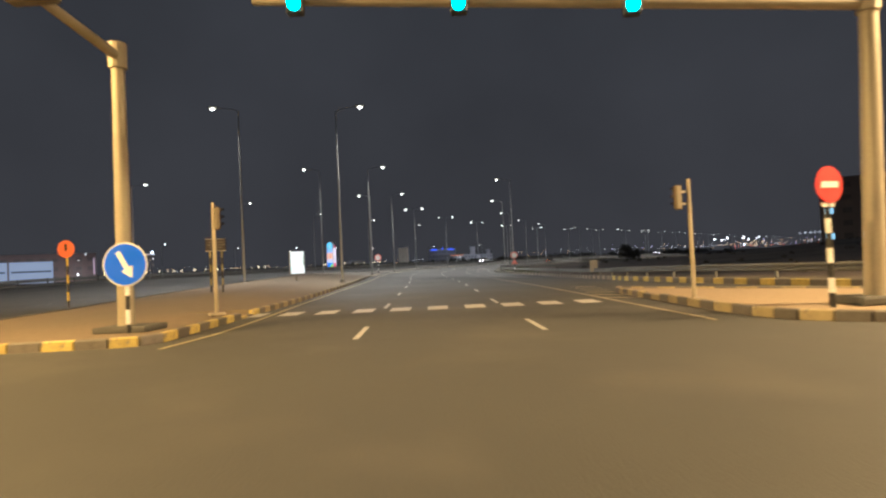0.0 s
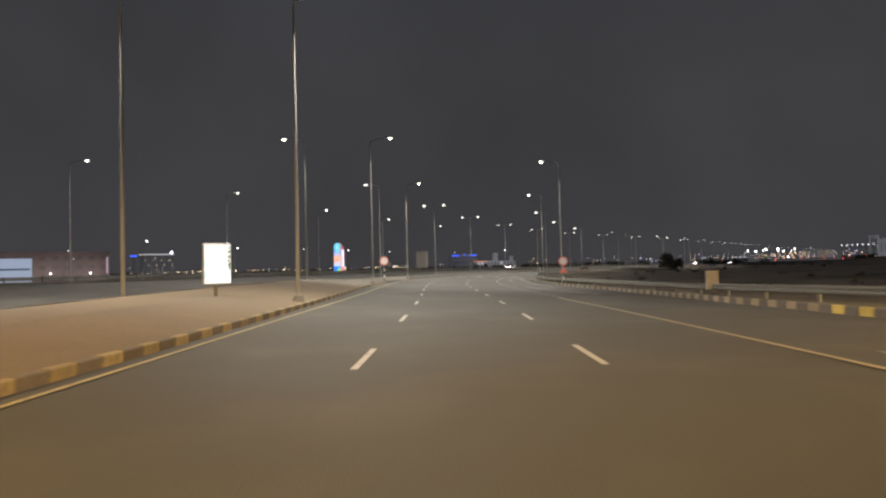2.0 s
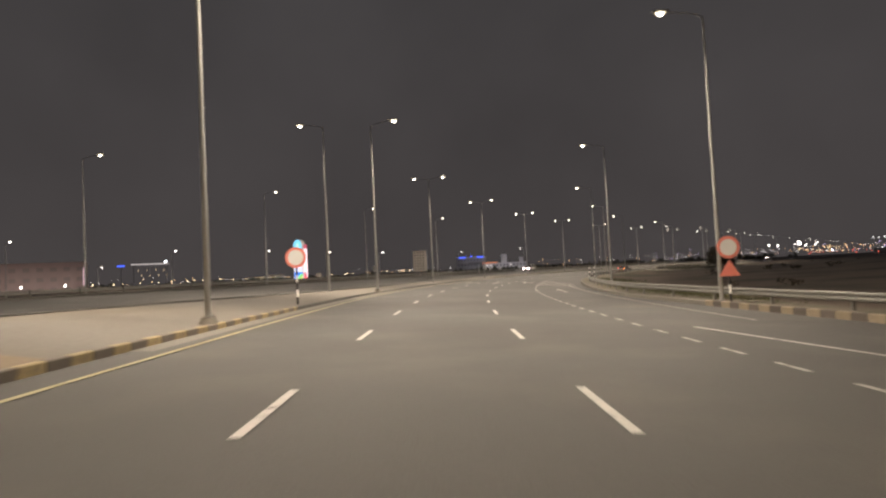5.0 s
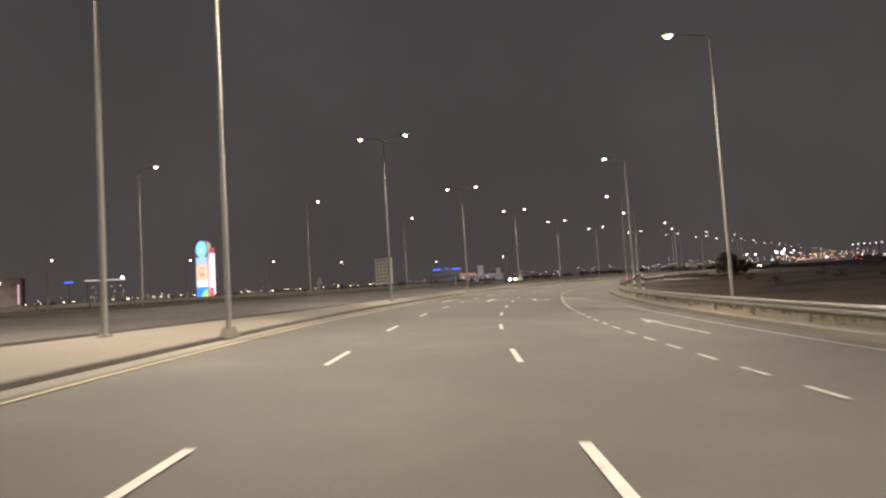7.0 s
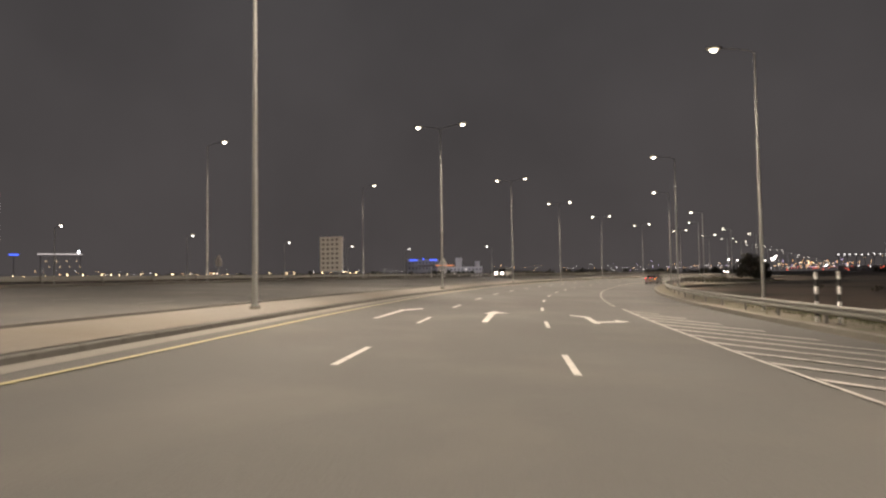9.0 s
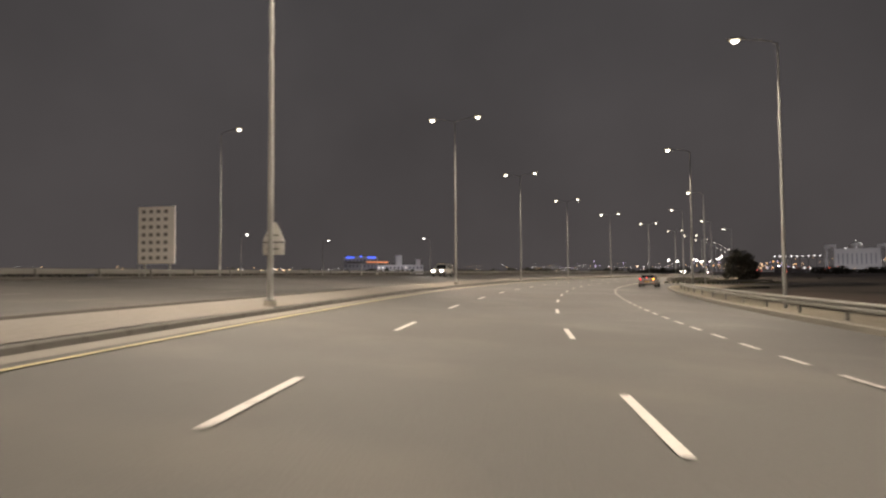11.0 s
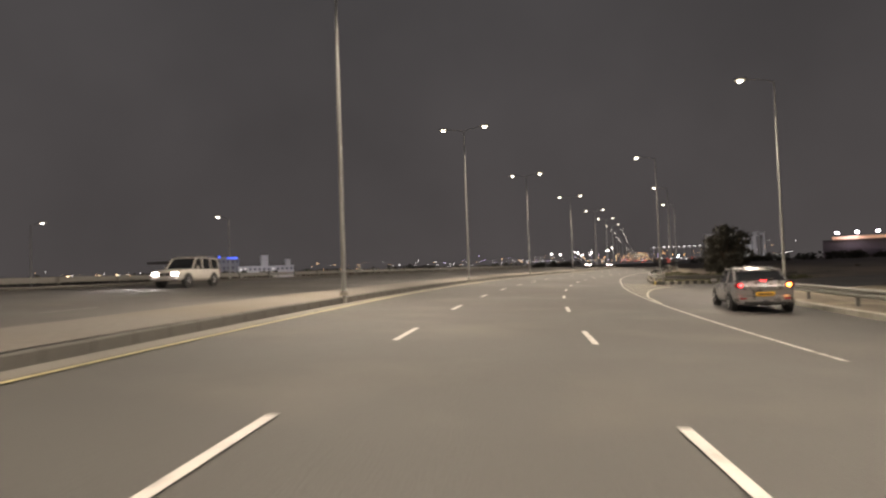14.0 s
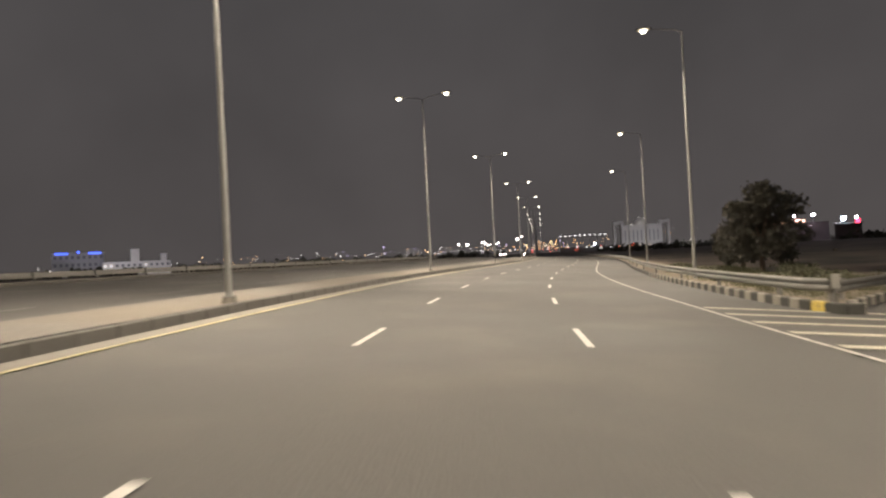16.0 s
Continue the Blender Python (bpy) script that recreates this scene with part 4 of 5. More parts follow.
part("panel", box(bmesh.new(), 0, -0.262, 3.1, 1.7, 0.024, 1.55), glow("totem_peach", (1.0, 0.55, 0.40)), tot)
part("panel_mark", box(bmesh.new(), 0.05, -0.28, 3.15, 0.75, 0.012, 0.95), glow("totem_orange", (0.95, 0.33, 0.15)), tot)
part("panel_mark", box(bmesh.new(), 0.05, -0.29, 3.25, 0.3, 0.008, 0.3), glow("totem_pale", (1.0, 0.8, 0.7)), tot)
part("panel", box(bmesh.new(), 0, -0.262, 1.95, 1.7, 0.024, 0.65), glow("totem_lilac", (0.75, 0.78, 1.0)), tot)
part("panel", box(bmesh.new(), 0, -0.262, 0.95, 1.7, 0.024, 1.25), glow("totem_blue", (0.05, 0.25, 0.9)), tot)
part("swoosh", plate(bmesh.new(), [(-0.35, 0.35), (0.84, 0.35), (0.84, 1.35), (0.4, 1.25), (0.0, 0.85)], -0.28, 0.012), glow("totem_green", (0.25, 0.8, 0.2)), tot)
part("swoosh", plate(bmesh.new(), [(0.1, 0.35), (0.84, 0.35), (0.84, 0.95)], -0.292, 0.008), glow("totem_yellow", (0.95, 0.8, 0.1)), tot)

big = thing("perforated_sign", pose(-15.6, 174.2, 0.9, 0, 0, heading(166)), "large pale sign panel with rows of dark marks on posts", "road sign")
for px in (-1.1, 1.1):
    part("post", tube(bmesh.new(), (px, 0.1, 0), (px, 0.1, 5.2), 0.09, 0.08, 10), GALV, big)
part("panel", box(bmesh.new(), 0, 0, 3.4, 3.2, 0.09, 4.3, 0.02), mat("pale_board_face", (0.82, 0.80, 0.76), 0.5, vary=0.1), big)
for r in range(7):
    for q in range(4):
        part("perforation", box(bmesh.new(), -1.1 + 0.64 * q, -0.05, 1.7 + 0.58 * r, 0.32, 0.014, 0.26, 0.0), mat("sign_mark", (0.2, 0.19, 0.17), 0.5), big)


def triangle_sign(m, label, post):
    """The back of a triangular warning sign with a small plate under it."""
    t = thing("warning_sign", m, label, "road sign", "triangular warning signs")
    part("triangle", plate(bmesh.new(), [(-0.33, 1.78), (0.33, 1.78), (0.3, 1.86), (0.07, 2.32), (-0.07, 2.32), (-0.3, 1.86)], 0, 0.025), SIGN_PALE, t)
    part("rim", plate(bmesh.new(), [(-0.335, 1.76), (0.335, 1.76), (0.335, 1.79), (-0.335, 1.79)], 0, 0.05), SIGN_GREY, t)
    part("plate", box(bmesh.new(), 0, 0, 1.56, 0.64, 0.025, 0.34, 0.008), SIGN_PALE, t)
    for z in (1.56, 1.95):
        part("bracket", box(bmesh.new(), 0, -0.045, z, 0.34, 0.05, 0.05), GALV, t)
    if post:
        part("post", tube(bmesh.new(), (0, -0.06, -0.3), (0, -0.06, 2.2), 0.04, 0.04, 10), GALV, t)
    return t


triangle_sign(pose(-1.51, 145.32, 0.45, 0, 0, heading(145)) @ pose(0, 0.2, 0), "grey back of a triangular sign strapped to a lamp pole", False)
triangle_sign(pose(-20.6, 150.9, 1.1, 0, 0, heading(145)), "small triangular sign on a post across the road", True)

for x, y in ((11.25, 120.8), (11.75, 120.4)):
    mk = thing("marker_post", pose(x, y, -0.62, 0, 0, heading(120)), "slim black and white banded marker post behind the rail", "marker post", "marker posts")
    banded_post(mk, 0, 0, 2.0, 0.06, 8)

cab = thing("utility_cabinet", pose(14.3, 49.1, -0.1, 0, 0, -15), "tan roadside utility cabinet behind the guard rail", "cabinet")
part("body", box(bmesh.new(), 0, 0, 0.55, 0.62, 0.45, 1.1, 0.03), mat("cabinet_paint", (0.32, 0.28, 0.21), 0.55, vary=0.15), cab)
part("door", box(bmesh.new(), 0, -0.233, 0.56, 0.5, 0.02, 0.9, 0.005), mat("cabinet_door_paint", (0.25, 0.215, 0.16), 0.55), cab)
part("roof", box(bmesh.new(), 0, 0, 1.13, 0.72, 0.54, 0.07, 0.02), CONCRETE, cab)
part("plinth", box(bmesh.new(), 0, 0, 0.02, 0.74, 0.56, 0.16, 0.02), CONCRETE, cab)

# ---- vehicles ----
GLASS = mat("dark_car_glass", (0.012, 0.013, 0.014), 0.06, vary=0.05, coat=0.3)
TYRE = mat("tyre_rubber", (0.018, 0.018, 0.018), 0.85, vary=0.2)
RIM = mat("alloy_rim", (0.45, 0.45, 0.46), 0.3, 0.9)
TAIL = mat("lit_tail_light", (0.6, 0.02, 0.02), emit=(1.0, 0.05, 0.05), strength=6)
TAIL_GLASS = mat("red_tail_glass", (0.30, 0.02, 0.02), 0.15, vary=0.05, coat=0.5)
INDICATOR = mat("lit_indicator", (0.9, 0.35, 0.05), emit=(1.0, 0.33, 0.04), strength=14)
HEADLIGHT = mat("lit_headlight", (1, 1, 1), emit=(1.0, 0.84, 0.76), strength=30)
PLATE_Y = mat("yellow_number_plate", (0.75, 0.42, 0.03), 0.4)


def loft(stations):
    """A closed hull along y from rows of (y, [(x, z), ...]), mirrored over x."""
    bm = bmesh.new()
    rings = []
    for y, half in stations:
        ring = [bm.verts.new((x, y, z)) for x, z in half] + [bm.verts.new((-x, y, z)) for x, z in half[::-1]]
        rings.append(ring)
    for a, b in zip(rings, rings[1:]):
        for i in range(len(a)):
            j = (i + 1) % len(a)
            bm.faces.new((a[i], a[j], b[j], b[i]))
    bm.faces.new(rings[0])
    bm.faces.new(rings[-1][::-1])
    bmesh.ops.recalc_face_normals(bm, faces=bm.faces)
    return bm


def wheel(parent, x, y, r, width):
    bm = bmesh.new()
    prev, first = None, None
    prof = [(-width / 2, r * 0.66), (-width / 2, r * 0.94), (-width / 2 + 0.03, r), (width / 2 - 0.03, r), (width / 2, r * 0.94), (width / 2, r * 0.66)]
    for k in range(24):
        a = 2 * math.pi * k / 24
        ring = [bm.verts.new((x + o, y + q * math.cos(a), r + q * math.sin(a))) for o, q in prof]
        if prev:
            for i in range(5):
                bm.faces.new((prev[i], prev[i + 1], ring[i + 1], ring[i]))
        prev, first = ring, first or ring
    for i in range(5):
        bm.faces.new((prev[i], prev[i + 1], first[i + 1], first[i]))
    bmesh.ops.recalc_face_normals(bm, faces=bm.faces)
    wh = part("wheel", bm, TYRE, parent, smooth=True)
    sg = 1 if x > 0 else -1
    bm = disc(bmesh.new(), (x + sg * (width / 2 - 0.05), y, r), r * 0.66, 0.03, 24, "x")
    for k in range(5):
        a = 2 * math.pi * k / 5
        box(bm, x + sg * (width / 2 - 0.02), y + 0.33 * r * math.cos(a), r + 0.33 * r * math.sin(a), 0.03, 0.07, 0.62 * r, 0, pose(0, 0, 0, math.degrees(a) - 90))
    part("rim", bm, RIM, wh)


def section(w_, z0, zb, wt, zt):
    """Half a body section: sill, belt and roof or bonnet."""
    return [(w_ * 0.86, z0), (w_ * 0.97, z0 + 0.12), (w_, (z0 + zb) / 2), (w_ * 0.97, zb), (wt, zt - 0.03), (wt * 0.8, zt), (0.001, zt + 0.012)]


def bevelled(ob, width, seg=2):
    m = ob.modifiers.new("soft_edges", "BEVEL")
    m.width, m.segments, m.limit_method, m.angle_limit = width, seg, "ANGLE", radians(30)
    return ob


silver = mat("silver_car_paint", (0.26, 0.25, 0.25), 0.32, 0.6, vary=0.05, coat=0.6)
car = thing("hatchback_car", pose(*at(196.3, 7.75, 0.02), 0, 0, heading(196) - 6) @ Matrix.Diagonal((1, 1, 0.95, 1)), "silver hatchback car with lit red tail lights turning off", "car")
# y runs forward from the tail at 0 to the nose at 4.3
stations = [(0.02, section(0.74, 0.42, 0.80, 0.66, 0.84)), (0.10, section(0.83, 0.30, 0.92, 0.70, 1.02)), (0.5, section(0.87, 0.24, 0.94, 0.72, 0.98)),
            (1.0, section(0.885, 0.2, 0.93, 0.74, 0.96)), (2.4, section(0.885, 0.2, 0.90, 0.76, 0.93)), (3.1, section(0.88, 0.2, 0.88, 0.74, 0.93)),
            (3.8, section(0.86, 0.22, 0.76, 0.66, 0.80)), (4.15, section(0.78, 0.28, 0.64, 0.58, 0.68)), (4.28, section(0.62, 0.34, 0.54, 0.48, 0.56))]
body = bevelled(part("body", loft(stations), silver, car, smooth=True), 0.03)
cabin = [(0.3, [(0.70, 0.95), (0.67, 1.0), (0.60, 1.03), (0.001, 1.05)]), (0.98, [(0.74, 0.94), (0.63, 1.36), (0.55, 1.395), (0.001, 1.41)]),
         (1.5, [(0.76, 0.93), (0.64, 1.42), (0.56, 1.455), (0.001, 1.47)]), (2.2, [(0.77, 0.92), (0.63, 1.40), (0.55, 1.44), (0.001, 1.455)]),
         (3.1, [(0.74, 0.90), (0.66, 0.99), (0.58, 1.0), (0.001, 1.01)])]
part("cabin_glass", loft(cabin), GLASS, car, smooth=False)
roof = [(0.86, [(0.60, 1.335), (0.56, 1.36), (0.001, 1.375)]), (1.0, [(0.63, 1.375), (0.56, 1.41), (0.001, 1.425)]), (1.5, [(0.645, 1.43), (0.57, 1.468), (0.001, 1.482)]), (2.25, [(0.635, 1.40), (0.55, 1.445), (0.001, 1.46)])]
part("roof", loft(roof), silver, car, smooth=True)
for sg in (-1, 1):
    for y0, z0, y1, z1 in ((0.34, 0.96, 0.96, 1.37), (0.5, 0.95, 1.1, 1.38), (1.62, 0.93, 1.66, 1.43), (3.05, 0.93, 2.2, 1.42)):
        part("pillar", tube(bmesh.new(), (0.745 * sg, y0, z0), (0.648 * sg, y1, z1), 0.035, 0.03, 6), silver, car)
    tl = part("tail_light", ball(bmesh.new(), (0.70 * sg, 0.06, 0.89), 0.1, (1.35, 1.1, 0.95), 3), TAIL_GLASS, car, smooth=True)
    part("bulb", ball(bmesh.new(), (0.67 * sg, -0.035, 0.89), 0.06, (1.0, 0.5, 1.0), 2), TAIL if sg < 0 else INDICATOR, tl, smooth=True)
    part("reflector", box(bmesh.new(), 0.62 * sg, -0.055, 0.46, 0.2, 0.02, 0.05, 0.008), TAIL_GLASS, car)
    mi = part("mirror", box(bmesh.new(), 0.98 * sg, 2.75, 0.99, 0.2, 0.12, 0.14, 0.04), silver, car)
    part("door_handle", box(bmesh.new(), 0.89 * sg, 1.75, 0.80, 0.03, 0.16, 0.03, 0.008), RIM, car)
    part("door_seam", box(bmesh.new(), 0.884 * sg, 1.35, 0.6, 0.012, 0.012, 0.6), BLACK, car)
    for y in (0.75, 3.4):
        part("wheel_arch", disc(bmesh.new(), (0.80 * sg, y, 0.33), 0.37, 0.19, 28, "x"), BLACK, car)
        wheel(car, 0.80 * sg, y, 0.32, 0.21)
part("bumper", box(bmesh.new(), 0, 0.03, 0.42, 1.55, 0.16, 0.3, 0.06), silver, car)
part("boot_seam", box(bmesh.new(), 0, -0.035, 0.74, 1.2, 0.012, 0.012), BLACK, car)
part("badge", disc(bmesh.new(), (0, -0.045, 0.86), 0.05, 0.02, 16), RIM, car)
part("exhaust", tube(bmesh.new(), (0.5, -0.03, 0.27), (0.5, 0.3, 0.27), 0.035, 0.035, 10), RIM, car)
part("aerial", tube(bmesh.new(), (0, 1.15, 1.43), (0, 0.95, 1.6), 0.008, 0.006, 6), BLACK, car)
part("diffuser", box(bmesh.new(), 0, 0.0, 0.31, 1.2, 0.14, 0.12, 0.03), BLACK, car)
np_ = part("number_plate", box(bmesh.new(), 0, -0.062, 0.60, 0.52, 0.014, 0.13, 0.004), PLATE_Y, car)
part("plate_bar", box(bmesh.new(), 0, -0.071, 0.60, 0.4, 0.006, 0.06), BLACK, np_)
part("brake_light", box(bmesh.new(), 0, 0.1, 1.03, 0.15, 0.05, 0.025), TAIL, car)
part("wiper", box(bmesh.new(), 0.1, 0.38, 1.09, 0.5, 0.02, 0.02), BLACK, car)

white_paint = mat("white_car_paint", (0.5, 0.48, 0.44), 0.35, vary=0.05, coat=0.5)
suv = thing("estate_car", pose(*at(211.6, -21.6, 0.0), 0, 0, heading(211) + 186), "white boxy off-road estate car with lit headlights", "car")
stations = [(0.0, section(0.86, 0.5, 1.02, 0.80, 1.08)), (0.1, section(0.92, 0.42, 1.08, 0.84, 1.12)), (1.0, section(0.94, 0.40, 1.08, 0.85, 1.12)),
            (3.0, section(0.94, 0.40, 1.08, 0.85, 1.12)), (3.4, section(0.93, 0.42, 1.06, 0.82, 1.12)), (4.6, section(0.90, 0.44, 0.98, 0.78, 1.05)), (4.78, section(0.84, 0.5, 0.92, 0.74, 0.98))]
bevelled(part("body", loft(stations), white_paint, suv, smooth=True), 0.03)
cabin = [(0.08, [(0.84, 1.08), (0.74, 1.72), (0.66, 1.76), (0.001, 1.77)]), (1.5, [(0.86, 1.08), (0.76, 1.78), (0.68, 1.82), (0.001, 1.83)]), (2.7, [(0.86, 1.08), (0.75, 1.76), (0.67, 1.80), (0.001, 1.81)]), (3.35, [(0.82, 1.08), (0.76, 1.14), (0.7, 1.15), (0.001, 1.16)])]
part("cabin_glass", loft(cabin), GLASS, suv)
roof = [(0.05, [(0.76, 1.70), (0.68, 1.775), (0.001, 1.79)]), (1.5, [(0.775, 1.76), (0.69, 1.83), (0.001, 1.845)]), (2.75, [(0.765, 1.74), (0.68, 1.81), (0.001, 1.825)])]
part("roof", loft(roof), white_paint, suv, smooth=True)
for sg in (-1, 1):
    for y0, y1 in ((0.08, 0.1), (1.1, 1.1), (2.1, 2.1), (3.3, 2.72)):
        part("pillar", tube(bmesh.new(), (0.86 * sg, y0, 1.08), (0.77 * sg, y1, 1.76), 0.05, 0.045, 6), white_paint, suv)
    part("roof_rail", tube(bmesh.new(), (0.66 * sg, 0.3, 1.9), (0.66 * sg, 2.5, 1.9), 0.02, 0.02, 8), GALV, suv)
    part("headlight", box(bmesh.new(), 0.62 * sg, 4.77, 0.82, 0.36, 0.06, 0.2, 0.03), HEADLIGHT, suv)
    part("mirror", box(bmesh.new(), 1.04 * sg, 3.0, 1.18, 0.18, 0.12, 0.2, 0.04), white_paint, suv)
    part("tail_light", box(bmesh.new(), 0.82 * sg, 0.0, 0.95, 0.1, 0.06, 0.3, 0.02), mat("dim_tail_light", (0.35, 0.02, 0.02), 0.2, vary=0.05), suv)
    for y in (0.85, 3.85):
        part("wheel_arch", disc(bmesh.new(), (0.84 * sg, y, 0.42), 0.46, 0.2, 28, "x"), BLACK, suv)
        wheel(suv, 0.84 * sg, y, 0.39, 0.25)
for k in range(3):
    part("grille_bar", box(bmesh.new(), 0, 4.825, 0.74 + 0.06 * k, 0.78, 0.02, 0.02), RIM, suv)
part("roof_box_rail", tube(bmesh.new(), (-0.66, 1.0, 1.9), (0.66, 1.0, 1.9), 0.018, 0.018, 8), GALV, suv)
part("grille", box(bmesh.new(), 0, 4.79, 0.8, 0.8, 0.05, 0.2, 0.02), BLACK, suv)
part("bumper", box(bmesh.new(), 0, 4.8, 0.52, 1.75, 0.18, 0.22, 0.05), SIGN_GREY, suv)
for sg in (-1, 1):
    ld = bpy.data.lights.new("headlight_beam", "SPOT")
    ld.energy, ld.color, ld.spot_size, ld.spot_blend, ld.shadow_soft_size = 600, (1.0, 0.9, 0.8), radians(50), 0.8, 0.08
    new("headlight_beam", ld).matrix_world = suv.matrix_world @ pose(0.62 * sg, 4.9, 0.82, 84)

# far oncoming traffic
for s, d, words in ((380, -16.0, "far white car coming on with warm lit headlights"), (440, -12.4, "far white car coming on along the inner lane")):
    tagged(copy_thing(suv, pose(*at(s, d), 0, 0, heading(s) + 180)), words, "car", "cars coming on")
for sg in (-0.6, 0.6):
    ld = bpy.data.lights.new("headlight_beam", "SPOT")
    ld.energy, ld.color, ld.spot_size, ld.spot_blend, ld.shadow_soft_size = 700, (1.0, 0.78, 0.64), radians(48), 0.9, 0.08
    new("headlight_beam", ld).matrix_world = car.matrix_world @ pose(sg, 4.32, 0.62, 80)

# ---- buildings and distance ----


def far_xy(bearing, dist, origin=(5.0, 90.0)):
    a = radians(bearing)
    return origin[0] + dist * math.sin(a), origin[1] + dist * math.cos(a)


WALL_TAN = mat("tan_plaster_wall", (0.36, 0.28, 0.255), 0.9, vary=0.15, scale=0.15, fine=3)
WALL_GREY = mat("grey_plaster_wall", (0.28, 0.27, 0.27), 0.9, vary=0.15, scale=0.15, fine=3)
WALL_WHITE = mat("white_stone_wall", (0.55, 0.53, 0.50), 0.85, vary=0.1, scale=0.2, fine=3)
PANE_DARK = mat("dark_window_pane", (0.015, 0.016, 0.018), 0.08)
PANE_WARM = mat("lit_window_warm", (1, 0.8, 0.5), emit=(1.0, 0.72, 0.40), strength=1.2)
PANE_COLD = mat("lit_window_cold", (0.6, 0.9, 1), emit=(0.45, 0.80, 0.95), strength=1.0)
DUSK_PANE = mat("dusk_window_pane", (0.14, 0.14, 0.15), 0.25)
NEON_BLUE = mat("blue_neon_strip", (0.1, 0.1, 1), emit=(0.06, 0.14, 1.0), strength=1.5)
NEON_ORANGE = mat("orange_neon_strip", (1, 0.3, 0.1), emit=(1.0, 0.36, 0.15), strength=0.8)
FLOOD = mat("lit_floodlight", (1, 1, 1), emit=(1.0, 0.86, 1.0), strength=90)


def building(name, x, y, z, turn, w_, depth, h, wall, label, floors=2, bays=8, lit=0.15, seed=0, pane=PANE_WARM, parapet=0.5, lit_at=(), dark=PANE_DARK):
    rnd = random.Random(seed)
    b = thing(name, pose(x, y, z, 0, 0, turn), label, "building")
    part("wall", box(bmesh.new(), 0, depth / 2, h / 2 - 0.5, w_, depth, h + 1.0), wall, b)
    part("roof", box(bmesh.new(), 0, depth / 2, h + parapet / 2, w_ + 0.5, depth + 0.5, parapet), wall, b)
    for f in range(floors):
        for k in range(bays):
            wz, ww, hh = h * (f + 0.5) / floors, w_ / bays * 0.5, h / floors * 0.42
            wi = part("window", box(bmesh.new(), -w_ / 2 + w_ * (k + 0.5) / bays, -0.05, wz, ww + 0.3, 0.16, hh + 0.3), wall, b)
            part("pane", box(bmesh.new(), -w_ / 2 + w_ * (k + 0.5) / bays, -0.14, wz, ww, 0.06, hh), pane if (f, k) in lit_at or rnd.random() < lit else dark, wi)
    return b


off = building("office_building", -280.2, 380.3, 0, 34.6, 62, 30, 18.5, WALL_TAN, "low tan office building behind the opposite road", 3, 9, 1.0, 1, mat("closed_shutter", (0.27, 0.23, 0.215), 0.8), 1.2)
part("corner_light", box(bmesh.new(), 29.6, -0.5, 10.5, 0.7, 0.4, 11.0), mat("lit_pink_strip", (1, 0.75, 0.8), emit=(1.0, 0.72, 0.8), strength=0.4), off)
for px in (-24, -2, 20):
    lamp = part("wall_lamp", tube(bmesh.new(), (px, -6.0, -0.5), (px, -6.0, 5.0), 0.12, 0.1, 8), WALL_GREY, off)
    part("lens", ball(bmesh.new(), (px, -6.0, 5.2), 0.5, sub=1), mat("lit_wall_lamp", (1, 1, 1), emit=(1.0, 0.92, 0.85), strength=9.0), lamp)
    ld = bpy.data.lights.new("facade_light", "SPOT")
    ld.energy, ld.color, ld.spot_size, ld.spot_blend, ld.shadow_soft_size = OFFICE_W, (1.0, 0.84, 0.76), radians(150), 0.8, 0.5
    new("facade_light", ld).matrix_world = off.matrix_world @ pose(px, -14.0, 4.6, 96)
shop = thing("far_canopy", pose(-405, 705, 0, 0, 0, 30), "far open canopy with a lit roof edge and floodlights", "canopy")
part("slab", box(bmesh.new(), 3.5, 8, 28.6, 39, 16, 1.0), WALL_GREY, shop)
for px in (-14, 21):
    part("column", tube(bmesh.new(), (px, 8, -2), (px, 8, 28), 0.35, 0.35, 8), WALL_GREY, shop)
part("roof_strip", box(bmesh.new(), 3.5, -0.4, 29.0, 39, 0.5, 0.7), mat("lit_roof_edge", (1, 0.9, 0.85), emit=(1.0, 0.9, 0.85), strength=0.7), shop)
part("floodlight", box(bmesh.new(), 20, -1.0, 31.3, 1.8, 1.0, 1.9, 0.5), mat("lit_shop_floodlight", (1, 1, 1), emit=(0.9, 0.92, 1.0), strength=12), shop)
part("bracket", tube(bmesh.new(), (20, 2, 29), (20, 0, 32.5), 0.3, 0.3, 8), WALL_GREY, shop)
for r in range(2):
    for q in range(4):
        part("lamp", ball(bmesh.new(), (-9 + 9 * q + 3 * r, 7.2, 22 - 6 * r), 0.5, (1, 0.4, 1), 1), PANE_WARM, shop)
        part("lamp_rod", tube(bmesh.new(), (-9 + 9 * q + 3 * r, 7.4, 22 - 6 * r), (-9 + 9 * q + 3 * r, 7.4, 28), 0.1, 0.1, 6), WALL_GREY, shop)
blk = thing("sign_pylon", pose(-328, 542, 0, 0, 0, 28), "far slim pylon carrying a short blue strip", "sign")
part("post", tube(bmesh.new(), (0, 0, -2), (0, 0, 21), 0.3, 0.25, 8), WALL_GREY, blk)
part("blue_strip", box(bmesh.new(), 0, -0.4, 21.6, 6.0, 0.5, 1.0), NEON_BLUE, blk)
# weak emission on the panels stands in for light falling on white boards
hb = thing("hoarding", pose(-113, 130, 0.6, 0, 0, 35), "long white hoarding across the road, its lighting put into glowing panels", "hoarding")
